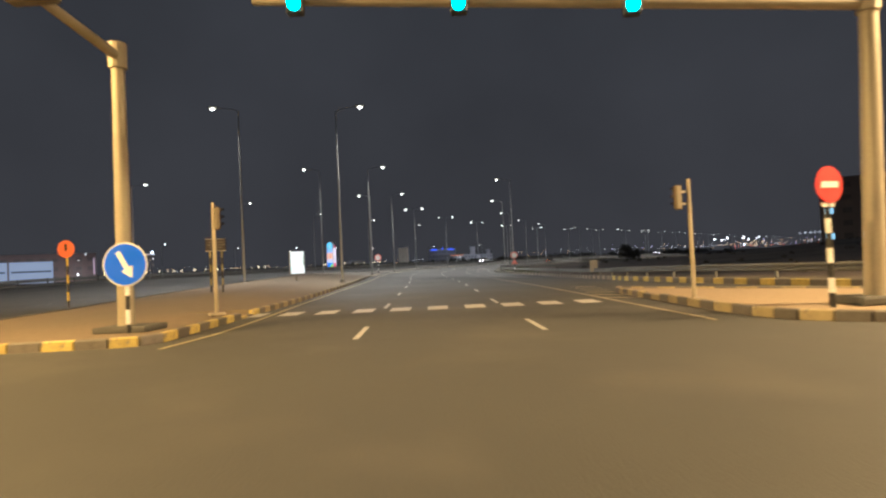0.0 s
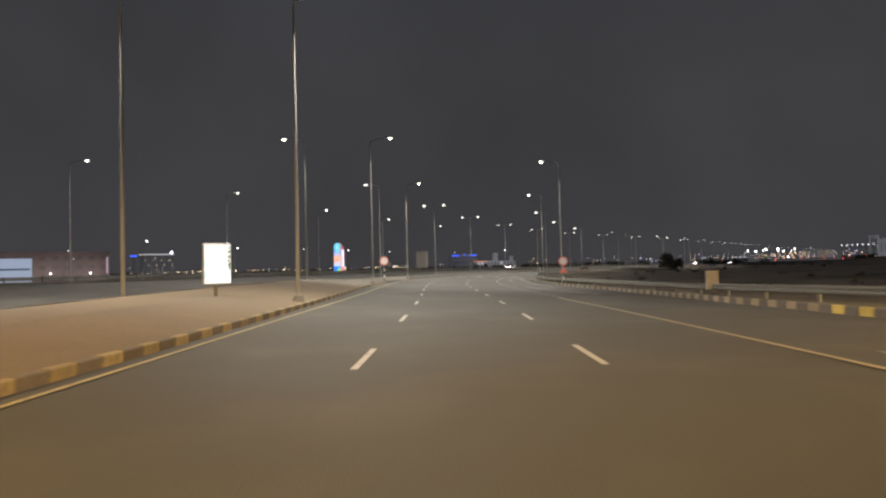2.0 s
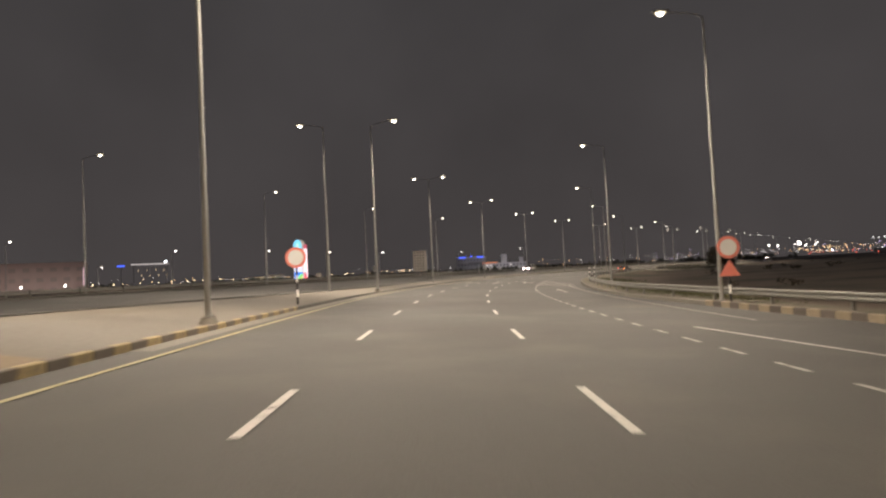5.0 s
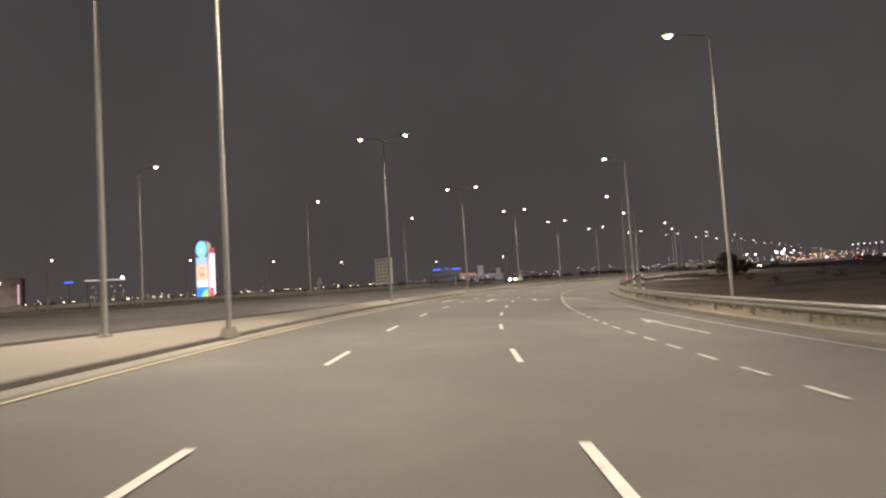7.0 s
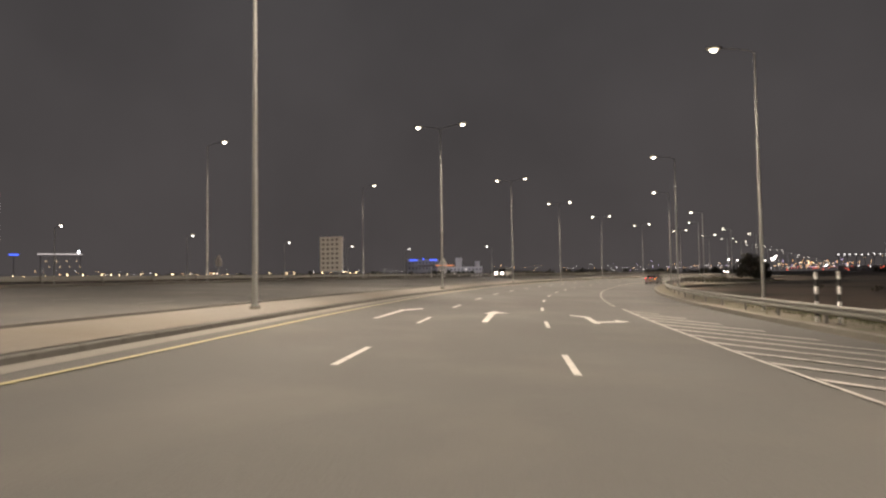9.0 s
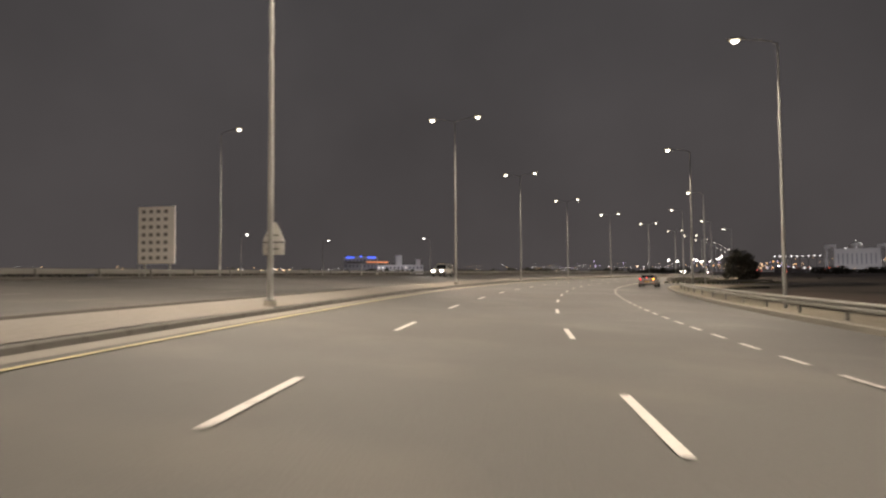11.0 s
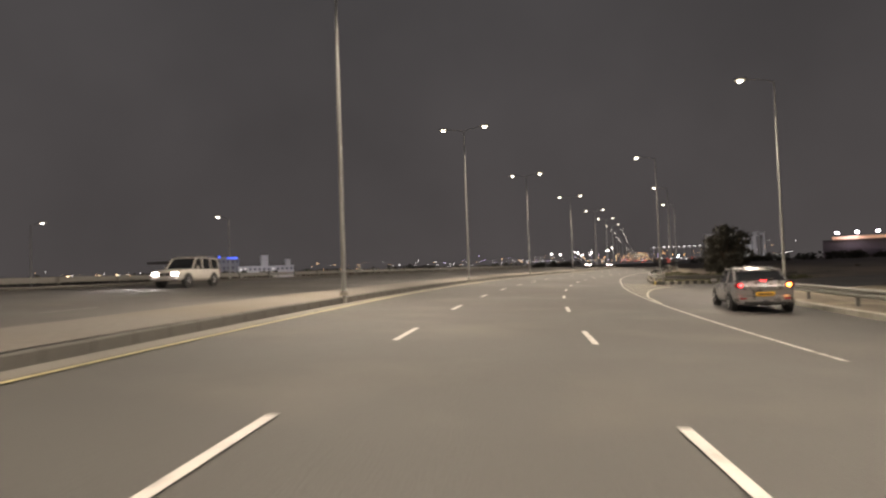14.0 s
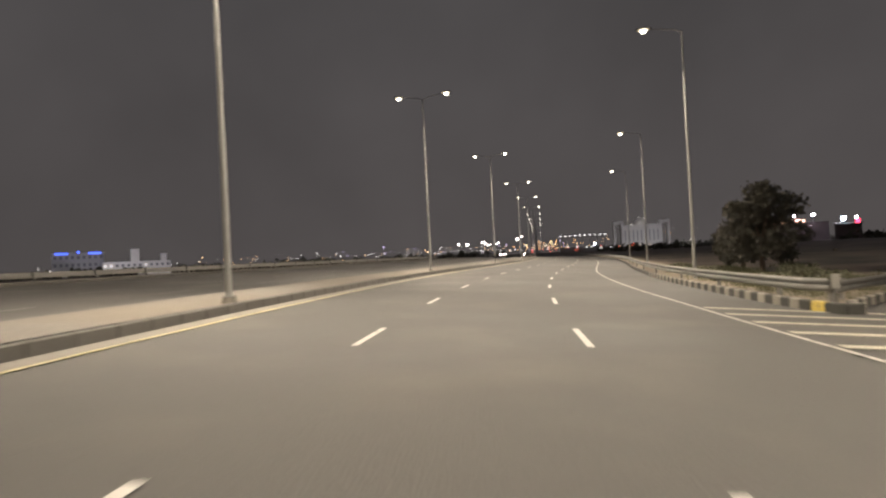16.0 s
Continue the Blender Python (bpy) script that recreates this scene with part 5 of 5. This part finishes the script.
for k in range(4):
    part("panel", box(bmesh.new(), -15 + 9.2 * k, 0, 3.1, 8.8, 0.25, 5.2, 0.03), mat("self_glowing_hoarding_face", (0.75, 0.76, 0.8), emit=(0.72, 0.80, 1.0), strength=0.32), hb)
    part("band", box(bmesh.new(), -15 + 9.2 * k, -0.14, 3.3, 8.0, 0.03, 0.35), mat("hoarding_print", (0.25, 0.25, 0.27), 0.6), hb)
    part("post", tube(bmesh.new(), (-19.4 + 9.2 * k, 0.3, -0.5), (-19.4 + 9.2 * k, 0.3, 4.9), 0.12, 0.12, 8), GALV, hb)

blue_b = building("mall_building", -24.5, 668, 1.0, 6, 30, 22, 15.5, WALL_GREY, "pale building crowned with glowing blue strips", 3, 9, 0.0, 3, dark=DUSK_PANE)
part("blue_strip", box(bmesh.new(), -9.6, -0.6, 15.6, 7.4, 0.5, 0.95), NEON_BLUE, blue_b)
part("blue_strip", box(bmesh.new(), 9.6, -0.6, 15.6, 7.4, 0.5, 0.95), NEON_BLUE, blue_b)
part("blue_mark", ball(bmesh.new(), (0, -0.6, 16.4), 0.8, (1, 0.4, 1)), NEON_BLUE, blue_b)
wing = building("mall_building", 11, 660, 1.0, 8, 42, 20, 8.0, WALL_WHITE, "long pale wing with a plain tower", 2, 12, 0.2, 4, pane=mat("dim_lit_pane", (1, 0.95, 0.9), emit=(1.0, 0.92, 0.85), strength=0.35), dark=DUSK_PANE)
part("tower", box(bmesh.new(), -1, 4, 8.5, 5, 6, 17), WALL_WHITE, wing)
part("tower", box(bmesh.new(), 17, 4, 6.5, 3.5, 5, 14), WALL_WHITE, wing)
for px, pz in ((-50, 630), (-10, 625), (30, 622)):
    ld = bpy.data.lights.new("facade_light", "SPOT")
    ld.energy, ld.color, ld.spot_size, ld.shadow_soft_size = MALL_W, (0.95, 0.92, 1.0), radians(120), 0.6
    new("facade_light", ld).matrix_world = pose(px, pz, 1.5, 100, 0, -8)
can = thing("canopy", pose(-2.9, 316.1, 0.5, 0, 0, 46), "forecourt canopy with a glowing orange edge", "canopy")
part("slab", box(bmesh.new(), 0.6, 4, 4.6, 9.8, 9, 0.5), WALL_GREY, can)
part("edge_strip", box(bmesh.new(), 0.6, -0.6, 4.6, 9.4, 0.2, 0.22), NEON_ORANGE, can)
for px in (-3, 4):
    part("column", tube(bmesh.new(), (px, 3, -0.4), (px, 3, 4.4), 0.25, 0.25, 10), WALL_WHITE, can)

pal = thing("domed_hall", pose(337.5, 518.8, 3.6, 0, 0, -36) @ pose(-0.6, 0, 0) @ Matrix.Diagonal((0.85, 0.85, 0.88, 1)), "large pale stone hall with a tall portal and low dome", "building")
part("wall", box(bmesh.new(), -4, 9, 7.0, 31, 18, 16), WALL_WHITE, pal)
part("cornice", box(bmesh.new(), -4, 9, 15.4, 32.5, 19.5, 1.0), WALL_WHITE, pal)
for k in range(9):
    wi = part("window", box(bmesh.new(), -17 + 3.25 * k, -0.1, 7.5, 1.9, 0.4, 9.5), WALL_WHITE, pal)
    part("pane", box(bmesh.new(), -17 + 3.25 * k, -0.33, 7.5, 0.8, 0.1, 8.6), mat("dim_tall_pane", (0.22, 0.22, 0.225), 0.3), wi)
for px in (-22.5, 14.5):
    po = part("portal", box(bmesh.new(), px - 3.1, 4, 9, 1.7, 9, 20), WALL_WHITE, pal)
    part("jamb", box(bmesh.new(), px + 3.1, 4, 9, 1.7, 9, 20), WALL_WHITE, po)
    part("lintel", box(bmesh.new(), px, 4, 18.0, 7.9, 9.02, 2.4), WALL_WHITE, po)
part("drum", tube(bmesh.new(), (-4, 9, 15.5), (-4, 9, 18), 5.2, 5.2, 20), WALL_WHITE, pal)
part("dome", ball(bmesh.new(), (-4, 9, 18), 5.0, (1, 1, 0.62), 3), WALL_WHITE, pal, smooth=True)
DOME_LAMP = mat("lit_dome_lamp", (1, 1, 1), emit=(1.0, 0.96, 0.88), strength=3.5)
part("finial", tube(bmesh.new(), (-4, 9, 20.9), (-4, 9, 22.6), 0.25, 0.1, 8), WALL_WHITE, pal)
for px, pz, r in ((-11.5, 16.3, 0.36), (-4, 22.7, 0.22), (-1.2, 20.6, 0.22), (0.6, 19.0, 0.22)):
    part("dome_lamp", ball(bmesh.new(), (px, 3.6 if pz < 22 else 9, pz), r, sub=1), DOME_LAMP, pal)
ld = bpy.data.lights.new("dome_light", "SPOT")
ld.energy, ld.color, ld.spot_size, ld.shadow_soft_size = PALACE_W * 0.1, (1.0, 0.97, 0.93), radians(80), 0.4
new("dome_light", ld).matrix_world = pal.matrix_world @ pose(-4, -3.5, 16.4, 104)
bm = bmesh.new()
for k in range(8):
    p = pal.matrix_world @ Vector((20.0 + 2.4 * k + 0.7 * (k % 3), -1.0, -0.4 + 0.42 * k))
    ball(bm, p, (0.2, 0.14, 0.24)[k % 3], sub=1)
tagged(part("hall_path_lamps", bm, DOME_LAMP), "row of small lamps rising beside the domed hall", "town lights", kind="stuff")
for px in (-25, -4, 17):
    ld = bpy.data.lights.new("facade_light", "SPOT")
    ld.energy, ld.color, ld.spot_size, ld.shadow_soft_size = PALACE_W, (0.95, 0.93, 1.0), radians(110), 0.6
    new("facade_light", ld).matrix_world = pose(337.5, 518.8, 3.6, 0, 0, -36) @ pose(px * 0.85, -34, 0.5, 102)
for k in range(6):
    part("uplight", box(bmesh.new(), -22 + 8 * k, -3, -0.5, 0.5, 0.5, 0.5), PANE_WARM, pal)

building("tower_block", 141, 187, 2, -35, 46, 26, 21, mat("brown_block_wall", (0.27, 0.20, 0.155), 0.9, vary=0.2, scale=0.15, fine=3), "unlit brown block with a few cold lit windows", 5, 9, 0.0, 8, PANE_COLD, lit_at=((2, 0), (0, 0), (0, 2)), dark=mat("dull_brown_pane", (0.15, 0.115, 0.09), 0.3))

# floodlit stand beyond the exit
fx, fy = FLOOD_XY
st = thing("floodlit_stand", pose(fx, fy, 0, 0, 0, -52), "dark stand with a lit fascia and a row of floodlights", "building")
part("wall", box(bmesh.new(), 0, 6, 6.0, 66, 10, 14), mat("stand_wall", (0.12, 0.10, 0.10), 0.9, vary=0.2, scale=0.15, fine=2), st)
part("fascia", box(bmesh.new(), -4, -0.4, 14.2, 46, 0.4, 2.2), mat("lit_fascia", (0.8, 0.5, 0.35), emit=(1.0, 0.55, 0.30), strength=0.24), st)
for k in range(5):
    fl = part("floodlight", box(bmesh.new(), -24 + 12 * k, -0.6, 18.0, 2.6, 0.8, 1.6, 0.2), LAMP_BODY, st)
    part("lens", box(bmesh.new(), -24 + 12 * k, -1.05, 18.0, 1.8, 0.1, 1.0), FLOOD, fl)
    part("bracket", tube(bmesh.new(), (-24 + 12 * k, 0, 13.0), (-24 + 12 * k, -0.4, 17.5), 0.2, 0.2, 8), LAMP_BODY, st)

for px in (-16, 16):
    ld = bpy.data.lights.new("floodlight_beam", "SPOT")
    ld.energy, ld.color, ld.spot_size, ld.spot_blend, ld.shadow_soft_size = STAND_W, (1.0, 0.86, 1.0), radians(165), 0.6, 1.2
    new("floodlight_beam", ld).matrix_world = st.matrix_world @ pose(px, -4.5, 17.5, 22)
ks = thing("lit_kiosk", pose(409, 425, 1.0, 0, 0, -58), "far kiosk with a bluish floodlight and a red sign", "kiosk")
part("wall", box(bmesh.new(), 0, 3, 4.0, 14, 5, 9.5), mat("stand_wall", (0.12, 0.1, 0.1)), ks)
part("canopy", box(bmesh.new(), 0, -0.4, 9.0, 15, 6.5, 0.6), WALL_GREY, ks)
part("lens", ball(bmesh.new(), (-2.2, -4.2, 12.0), 1.15, (1, 0.5, 0.8)), mat("lit_blue_floodlight", (0.8, 0.9, 1), emit=(0.72, 0.86, 1.0), strength=60), ks)
part("bracket", tube(bmesh.new(), (-2.2, -2.5, 9.2), (-2.2, -3.8, 11.6), 0.15, 0.15, 8), LAMP_BODY, ks)
part("sign", box(bmesh.new(), 4.8, -3.9, 10.2, 2.2, 0.3, 2.6), mat("lit_red_sign", (1, 0.1, 0.15), emit=(1.0, 0.05, 0.12), strength=3), ks)
part("lens", ball(bmesh.new(), (4.2, -4.0, 12.3), 0.7, sub=1), FLOOD, ks)

# ---- planting ----
LEAF = mat("dark_green_leaf", (0.07, 0.066, 0.05), 0.85, vary=0.4, scale=0.8, fine=8)
BARK = mat("grey_bark", (0.12, 0.09, 0.065), 0.9, vary=0.3, scale=3, fine=20, bump=0.6)


def leaves(bm, centre, radius, count, size, rnd, squash=0.8):
    for _ in range(count):
        v = Vector((rnd.gauss(0, 1), rnd.gauss(0, 1), rnd.gauss(0, 1))).normalized() * radius * rnd.uniform(0.45, 1.05)
        p = Vector(centre) + Vector((v.x, v.y, v.z * squash))
        a, b = Vector((rnd.uniform(-1, 1), rnd.uniform(-1, 1), rnd.uniform(-1, 1))).normalized(), Vector((rnd.uniform(-1, 1), rnd.uniform(-1, 1), rnd.uniform(-1, 1))).normalized()
        q = size * rnd.uniform(0.6, 1.3)
        bm.faces.new([bm.verts.new(w2) for w2 in (p - a * q * 0.5, p + b * q * 0.35, p + a * q * 0.5, p - b * q * 0.35)])


def tree(x, y, z, h, r, seed):
    rnd = random.Random(seed)
    t = thing("tree", pose(x, y, z), "dark leafy tree with an uneven spreading crown", "tree", "trees beyond the exit")
    bm = tube(bmesh.new(), (0, 0, -0.3), (0.2, 0.1, h * 0.45), 0.2, 0.12, 9)
    tips = []
    for k in range(7):
        a = 2 * math.pi * k / 7 + rnd.uniform(-0.3, 0.3)
        tip = (r * 0.6 * math.cos(a), r * 0.6 * math.sin(a), h * rnd.uniform(0.55, 0.85))
        tube(bm, (0.15, 0.08, h * rnd.uniform(0.25, 0.42)), tip, 0.08, 0.03, 6)
        tips.append(tip)
    part("trunk", bm, BARK, t)
    bm = bmesh.new()
    skirt = [(r * 0.7 * math.cos(a), r * 0.7 * math.sin(a), h * 0.3) for a in (0.4, 1.7, 2.9, 4.1, 5.4)]
    for tip in tips + skirt + [(0, 0, h * 0.8)]:
        for _ in range(3):
            c = (tip[0] + rnd.uniform(-0.5, 0.5) * r * 0.5, tip[1] + rnd.uniform(-0.5, 0.5) * r * 0.5, tip[2] + rnd.uniform(-0.1, 0.2) * h)
            leaves(bm, c, r * rnd.uniform(0.28, 0.45), 130, 0.38, rnd)
    part("crown", bm, LEAF, t)
    return t


tree(65.2, 230.8, -0.6, 5.2, 2.4, 11)
tree(70.3, 236.2, -0.6, 3.8, 1.9, 13)
rnd = random.Random(5)
for k in range(20):
    s, d = 232 + 2.1 * k + rnd.uniform(-0.5, 0.5), 11.5 + 0.55 * k + rnd.uniform(-0.8, 0.8)
    if k >= 12:
        s, d = 234 + 2.9 * (k - 12) + rnd.uniform(-0.6, 0.6), 9.3 + rnd.uniform(0.0, 1.2)
    sh = thing("shrub", pose(*at(s, d, -0.05)), "low dusty green shrub on the exit corner", "shrub", "shrubs on the exit corner")
    bm = bmesh.new()
    for _ in range(5):
        leaves(bm, (rnd.uniform(-0.5, 0.5), rnd.uniform(-0.5, 0.5), 0.35), 0.5, 60, 0.16, rnd, 0.7)
    part("foliage", bm, mat("dusty_green_leaf", (0.1, 0.1, 0.058), 0.8, vary=0.4, scale=2, fine=12), sh)
    bm = bmesh.new()
    for q in range(4):
        tube(bm, (0, 0, -0.1), (rnd.uniform(-0.4, 0.4), rnd.uniform(-0.4, 0.4), 0.45), 0.02, 0.01, 5)
    part("stem", bm, BARK, sh)

# far scrub along the dark field
bm = bmesh.new()
for _ in range(110):
    s, d = rnd.uniform(30, 330), rnd.uniform(20, 90)
    if 186 < s < 300 and d < 80:
        continue
    x, y = xy(s, d)
    leaves(bm, (x, y, ground_height(x, y) + 0.3), rnd.uniform(0.4, 0.8), 22, 0.4, rnd, 0.45)
tagged(part("scrub", bm, mat("dry_scrub_leaf", (0.095, 0.08, 0.058), 0.9, vary=0.3, scale=0.8, fine=8)), "dark low scrub scattered over the field", "scrub", kind="stuff")

# far tree belt
bm = bmesh.new()
for k in range(420):
    b = rnd.uniform(-40, 62)
    x, y = far_xy(b, rnd.uniform(420, 640))
    r = rnd.uniform(3.0, 6.0)
    i = np.argmin((MID[:, 0] - x) ** 2 + (MID[:, 1] - y) ** 2)
    if np.hypot(MID[i, 0] - x, MID[i, 1] - y) < 38:
        continue
    leaves(bm, (x, y, r * 0.35), r, 26, 3.2, rnd, 0.55)
tagged(part("far_trees", bm, mat("far_leaf", (0.07, 0.068, 0.05), 0.9, vary=0.3, scale=0.1, fine=1)), "dark belt of far low trees", "trees", kind="stuff")

# lights of the far town
def town_lights(name, rows, color, strength, label, size=0.55, seed=1):
    r2 = random.Random(seed)
    bm = bmesh.new()
    for b0, b1, dist0, dist1, z0, z1, count in rows:
        for _ in range(count):
            dist = r2.uniform(dist0, dist1)
            x, y = far_xy(r2.uniform(b0, b1), dist)
            ball(bm, (x, y, r2.uniform(z0, z1)), size * dist / 800 * r2.uniform(0.6, 1.35), sub=1)
    ob = part(name, bm, mat(name + "_glow", color, emit=color, strength=strength))
    return tagged(ob, label, "town lights", kind="stuff")


town_lights("far_lights_white", [(-46, -5, 500, 900, 4, 11, 46), (-5, 14, 650, 1000, 5, 12, 26), (12, 34, 700, 1100, 5, 12, 75), (22, 34, 800, 1100, 8, 18, 22), (38, 60, 500, 800, 8, 16, 18)], (1.0, 0.95, 0.9), 4.0, "far white lamps of the town", 0.24, 3)
town_lights("far_lights_orange", [(-46, -8, 480, 800, 4, 8, 62), (4, 30, 650, 1000, 4, 12, 55), (30, 42, 700, 1000, 5, 16, 40)], (1.0, 0.62, 0.3), 5, "far orange lamps of the town", 0.25, 4)
town_lights("far_lights_violet", [(14, 34, 700, 1000, 6, 16, 26)], (0.75, 0.6, 1.0), 3, "far violet lamps of the town", 0.3, 5)
town_lights("far_lights_red", [(30.5, 37, 420, 900, 1.2, 5, 18)], (1.0, 0.14, 0.08), 3, "far red tail lamps and signals", 0.34, 6)
town_lights("floodlights", [(26.9, 28.4, 880, 960, 15, 21, 7), (27.4, 28.0, 460, 500, 10, 12.5, 3), (24, 26.5, 800, 900, 12, 18, 2)], (1.0, 0.93, 0.84), 14, "cluster of far warm white floodlights", 0.6, 7)
junction = random.Random(77)
for name, tint, count in (("junction_lights_orange", (1.0, 0.5, 0.16), 34), ("junction_lights_red", (1.0, 0.12, 0.07), 9), ("junction_lights_yellow", (1.0, 0.8, 0.4), 12)):
    bm = bmesh.new()
    for _ in range(count):
        u, v = junction.gauss(0, 10), junction.uniform(-50, 60)
        ball(bm, (250 + 0.82 * u + 0.57 * v, 512 - 0.57 * u + 0.82 * v, junction.uniform(3.6, 8.0) if tint[1] > 0.2 else junction.uniform(1.8, 4.0)), 0.16 * junction.uniform(0.7, 1.3), sub=1)
    tagged(part(name, bm, mat(name + "_glow", tint, emit=tint, strength=7)), "small lights of a far junction at the road's end", "town lights", kind="stuff")
w_l = thing("floodlight_mast", pose(185.8, 393.1, -0.5), "far mast with one bluish white floodlight", "floodlight")
part("pole", tube(bmesh.new(), (0, 0, -1), (0, 0, 4.2), 0.12, 0.08, 8), POLE, w_l)
part("lens", ball(bmesh.new(), (0, 0, 4.3), 0.2, sub=2), mat("lit_bluish_lamp", (0.8, 0.88, 1), emit=(0.74, 0.85, 1.0), strength=70), w_l)

# even row of warm lamps along the far side of the dark plain
bm = bmesh.new()
rw = random.Random(31)
for k in range(34):
    for q in range(rw.choice((1, 1, 2))):
        x, y = far_xy(-47 + 1.15 * k + rw.uniform(-0.3, 0.3) + 0.25 * q, 690)
        ball(bm, (x, y, 6.6 + rw.uniform(-0.4, 0.4)), 0.32 * rw.uniform(0.7, 1.2), sub=1)
tagged(part("far_lamp_row", bm, mat("far_lamp_row_glow", (1, 0.75, 0.4), emit=(1.0, 0.74, 0.40), strength=13.0)), "row of far warm lamps beyond the dark plain", "town lights", kind="stuff")

# dry olive grass on the banks behind the guard rails
DRY_GRASS = mat("dry_olive_grass", (0.085, 0.085, 0.042), 0.9, vary=0.4, scale=1.5, fine=10)


def grass_bank(spots, seed, label, tall=0.32):
    """Many thin blades in loose tufts at (s, d, radius) spots."""
    rg = random.Random(seed)
    vs, fs = [], []
    for s, d, r_, count in spots:
        for _ in range(count):
            cs, cd = s + rg.gauss(0, r_), d + rg.gauss(0, r_ * 0.45)
            for _ in range(7):
                x, y, z = at(cs + rg.uniform(-0.14, 0.14), cd + rg.uniform(-0.14, 0.14), -0.12)
                z = max(z, ground_height(x, y) - 0.03)
                h, a, b = tall * rg.uniform(0.4, 1.2), rg.uniform(0, 6.28), rg.uniform(0.05, 0.2)
                n = len(vs)
                vs += [(x - 0.022 * math.cos(a), y - 0.022 * math.sin(a), z), (x + 0.022 * math.cos(a), y + 0.022 * math.sin(a), z), (x + b * math.sin(a), y - b * math.cos(a), z + h + 0.12)]
                fs.append((n, n + 1, n + 2))
    me = bpy.data.meshes.new("grass")
    me.from_pydata(vs, [], fs)
    me.materials.append(DRY_GRASS)
    tagged(new("grass", me), label, "grass", kind="stuff")


grass_bank([(s, table(RIGHT_EDGE, s) + 2.9, 1.6, 60) for s in np.arange(78, 134, 3.0)] + [(s, table(RIGHT_EDGE, s) + 4.6, 1.8, 45) for s in np.arange(84, 130, 3.5)], 41, "dry olive grass on the bank behind the guard rail")
grass_bank([(s, 12.2 + (s - 230) * 0.55, 1.2, 60) for s in np.arange(230, 250, 2.0)] + [(s, 9.2 + (s - 228) * 0.06, 1.1, 70) for s in np.arange(228, 266, 2.0)] + [(s, 11.2 + (s - 228) * 0.1, 1.3, 45) for s in np.arange(231, 262, 2.5)], 42, "dry olive grass on the exit corner")

# long dark gallery with lamps along its roof and foot, left of the domed hall
gal = thing("gallery", pose(395.7, 663.7, 0, 0, 0, -38.5), "long open gallery with white lamps along its roof", "building")
part("wall", box(bmesh.new(), 0, 7, 2.5, 44, 6, 6), WALL_GREY, gal)
for k in range(7):
    part("column", tube(bmesh.new(), (-21 + 7 * k, 1.5, -1), (-21 + 7 * k, 1.5, 14.8), 0.3, 0.3, 8), WALL_GREY, gal)
part("roof", box(bmesh.new(), 0, 5, 15.1, 47.5, 10.5, 0.8), WALL_GREY, gal)
for k in range(10):
    part("roof_lamp", ball(bmesh.new(), (-21 + 4.7 * k, -0.6, 16.2), 0.42, sub=1), mat("lit_gallery_lamp", (1, 1, 1), emit=(1.0, 0.97, 0.92), strength=4.0), gal)
for k in range(7):
    part("foot_lamp", ball(bmesh.new(), (-14 + 7.5 * k + 1.4 * (k % 3), -3.0, 5.6 - 0.45 * k), 0.42, sub=1), mat("lit_gallery_lamp", (1, 1, 1), emit=(1.0, 0.97, 0.92), strength=4.0), gal)
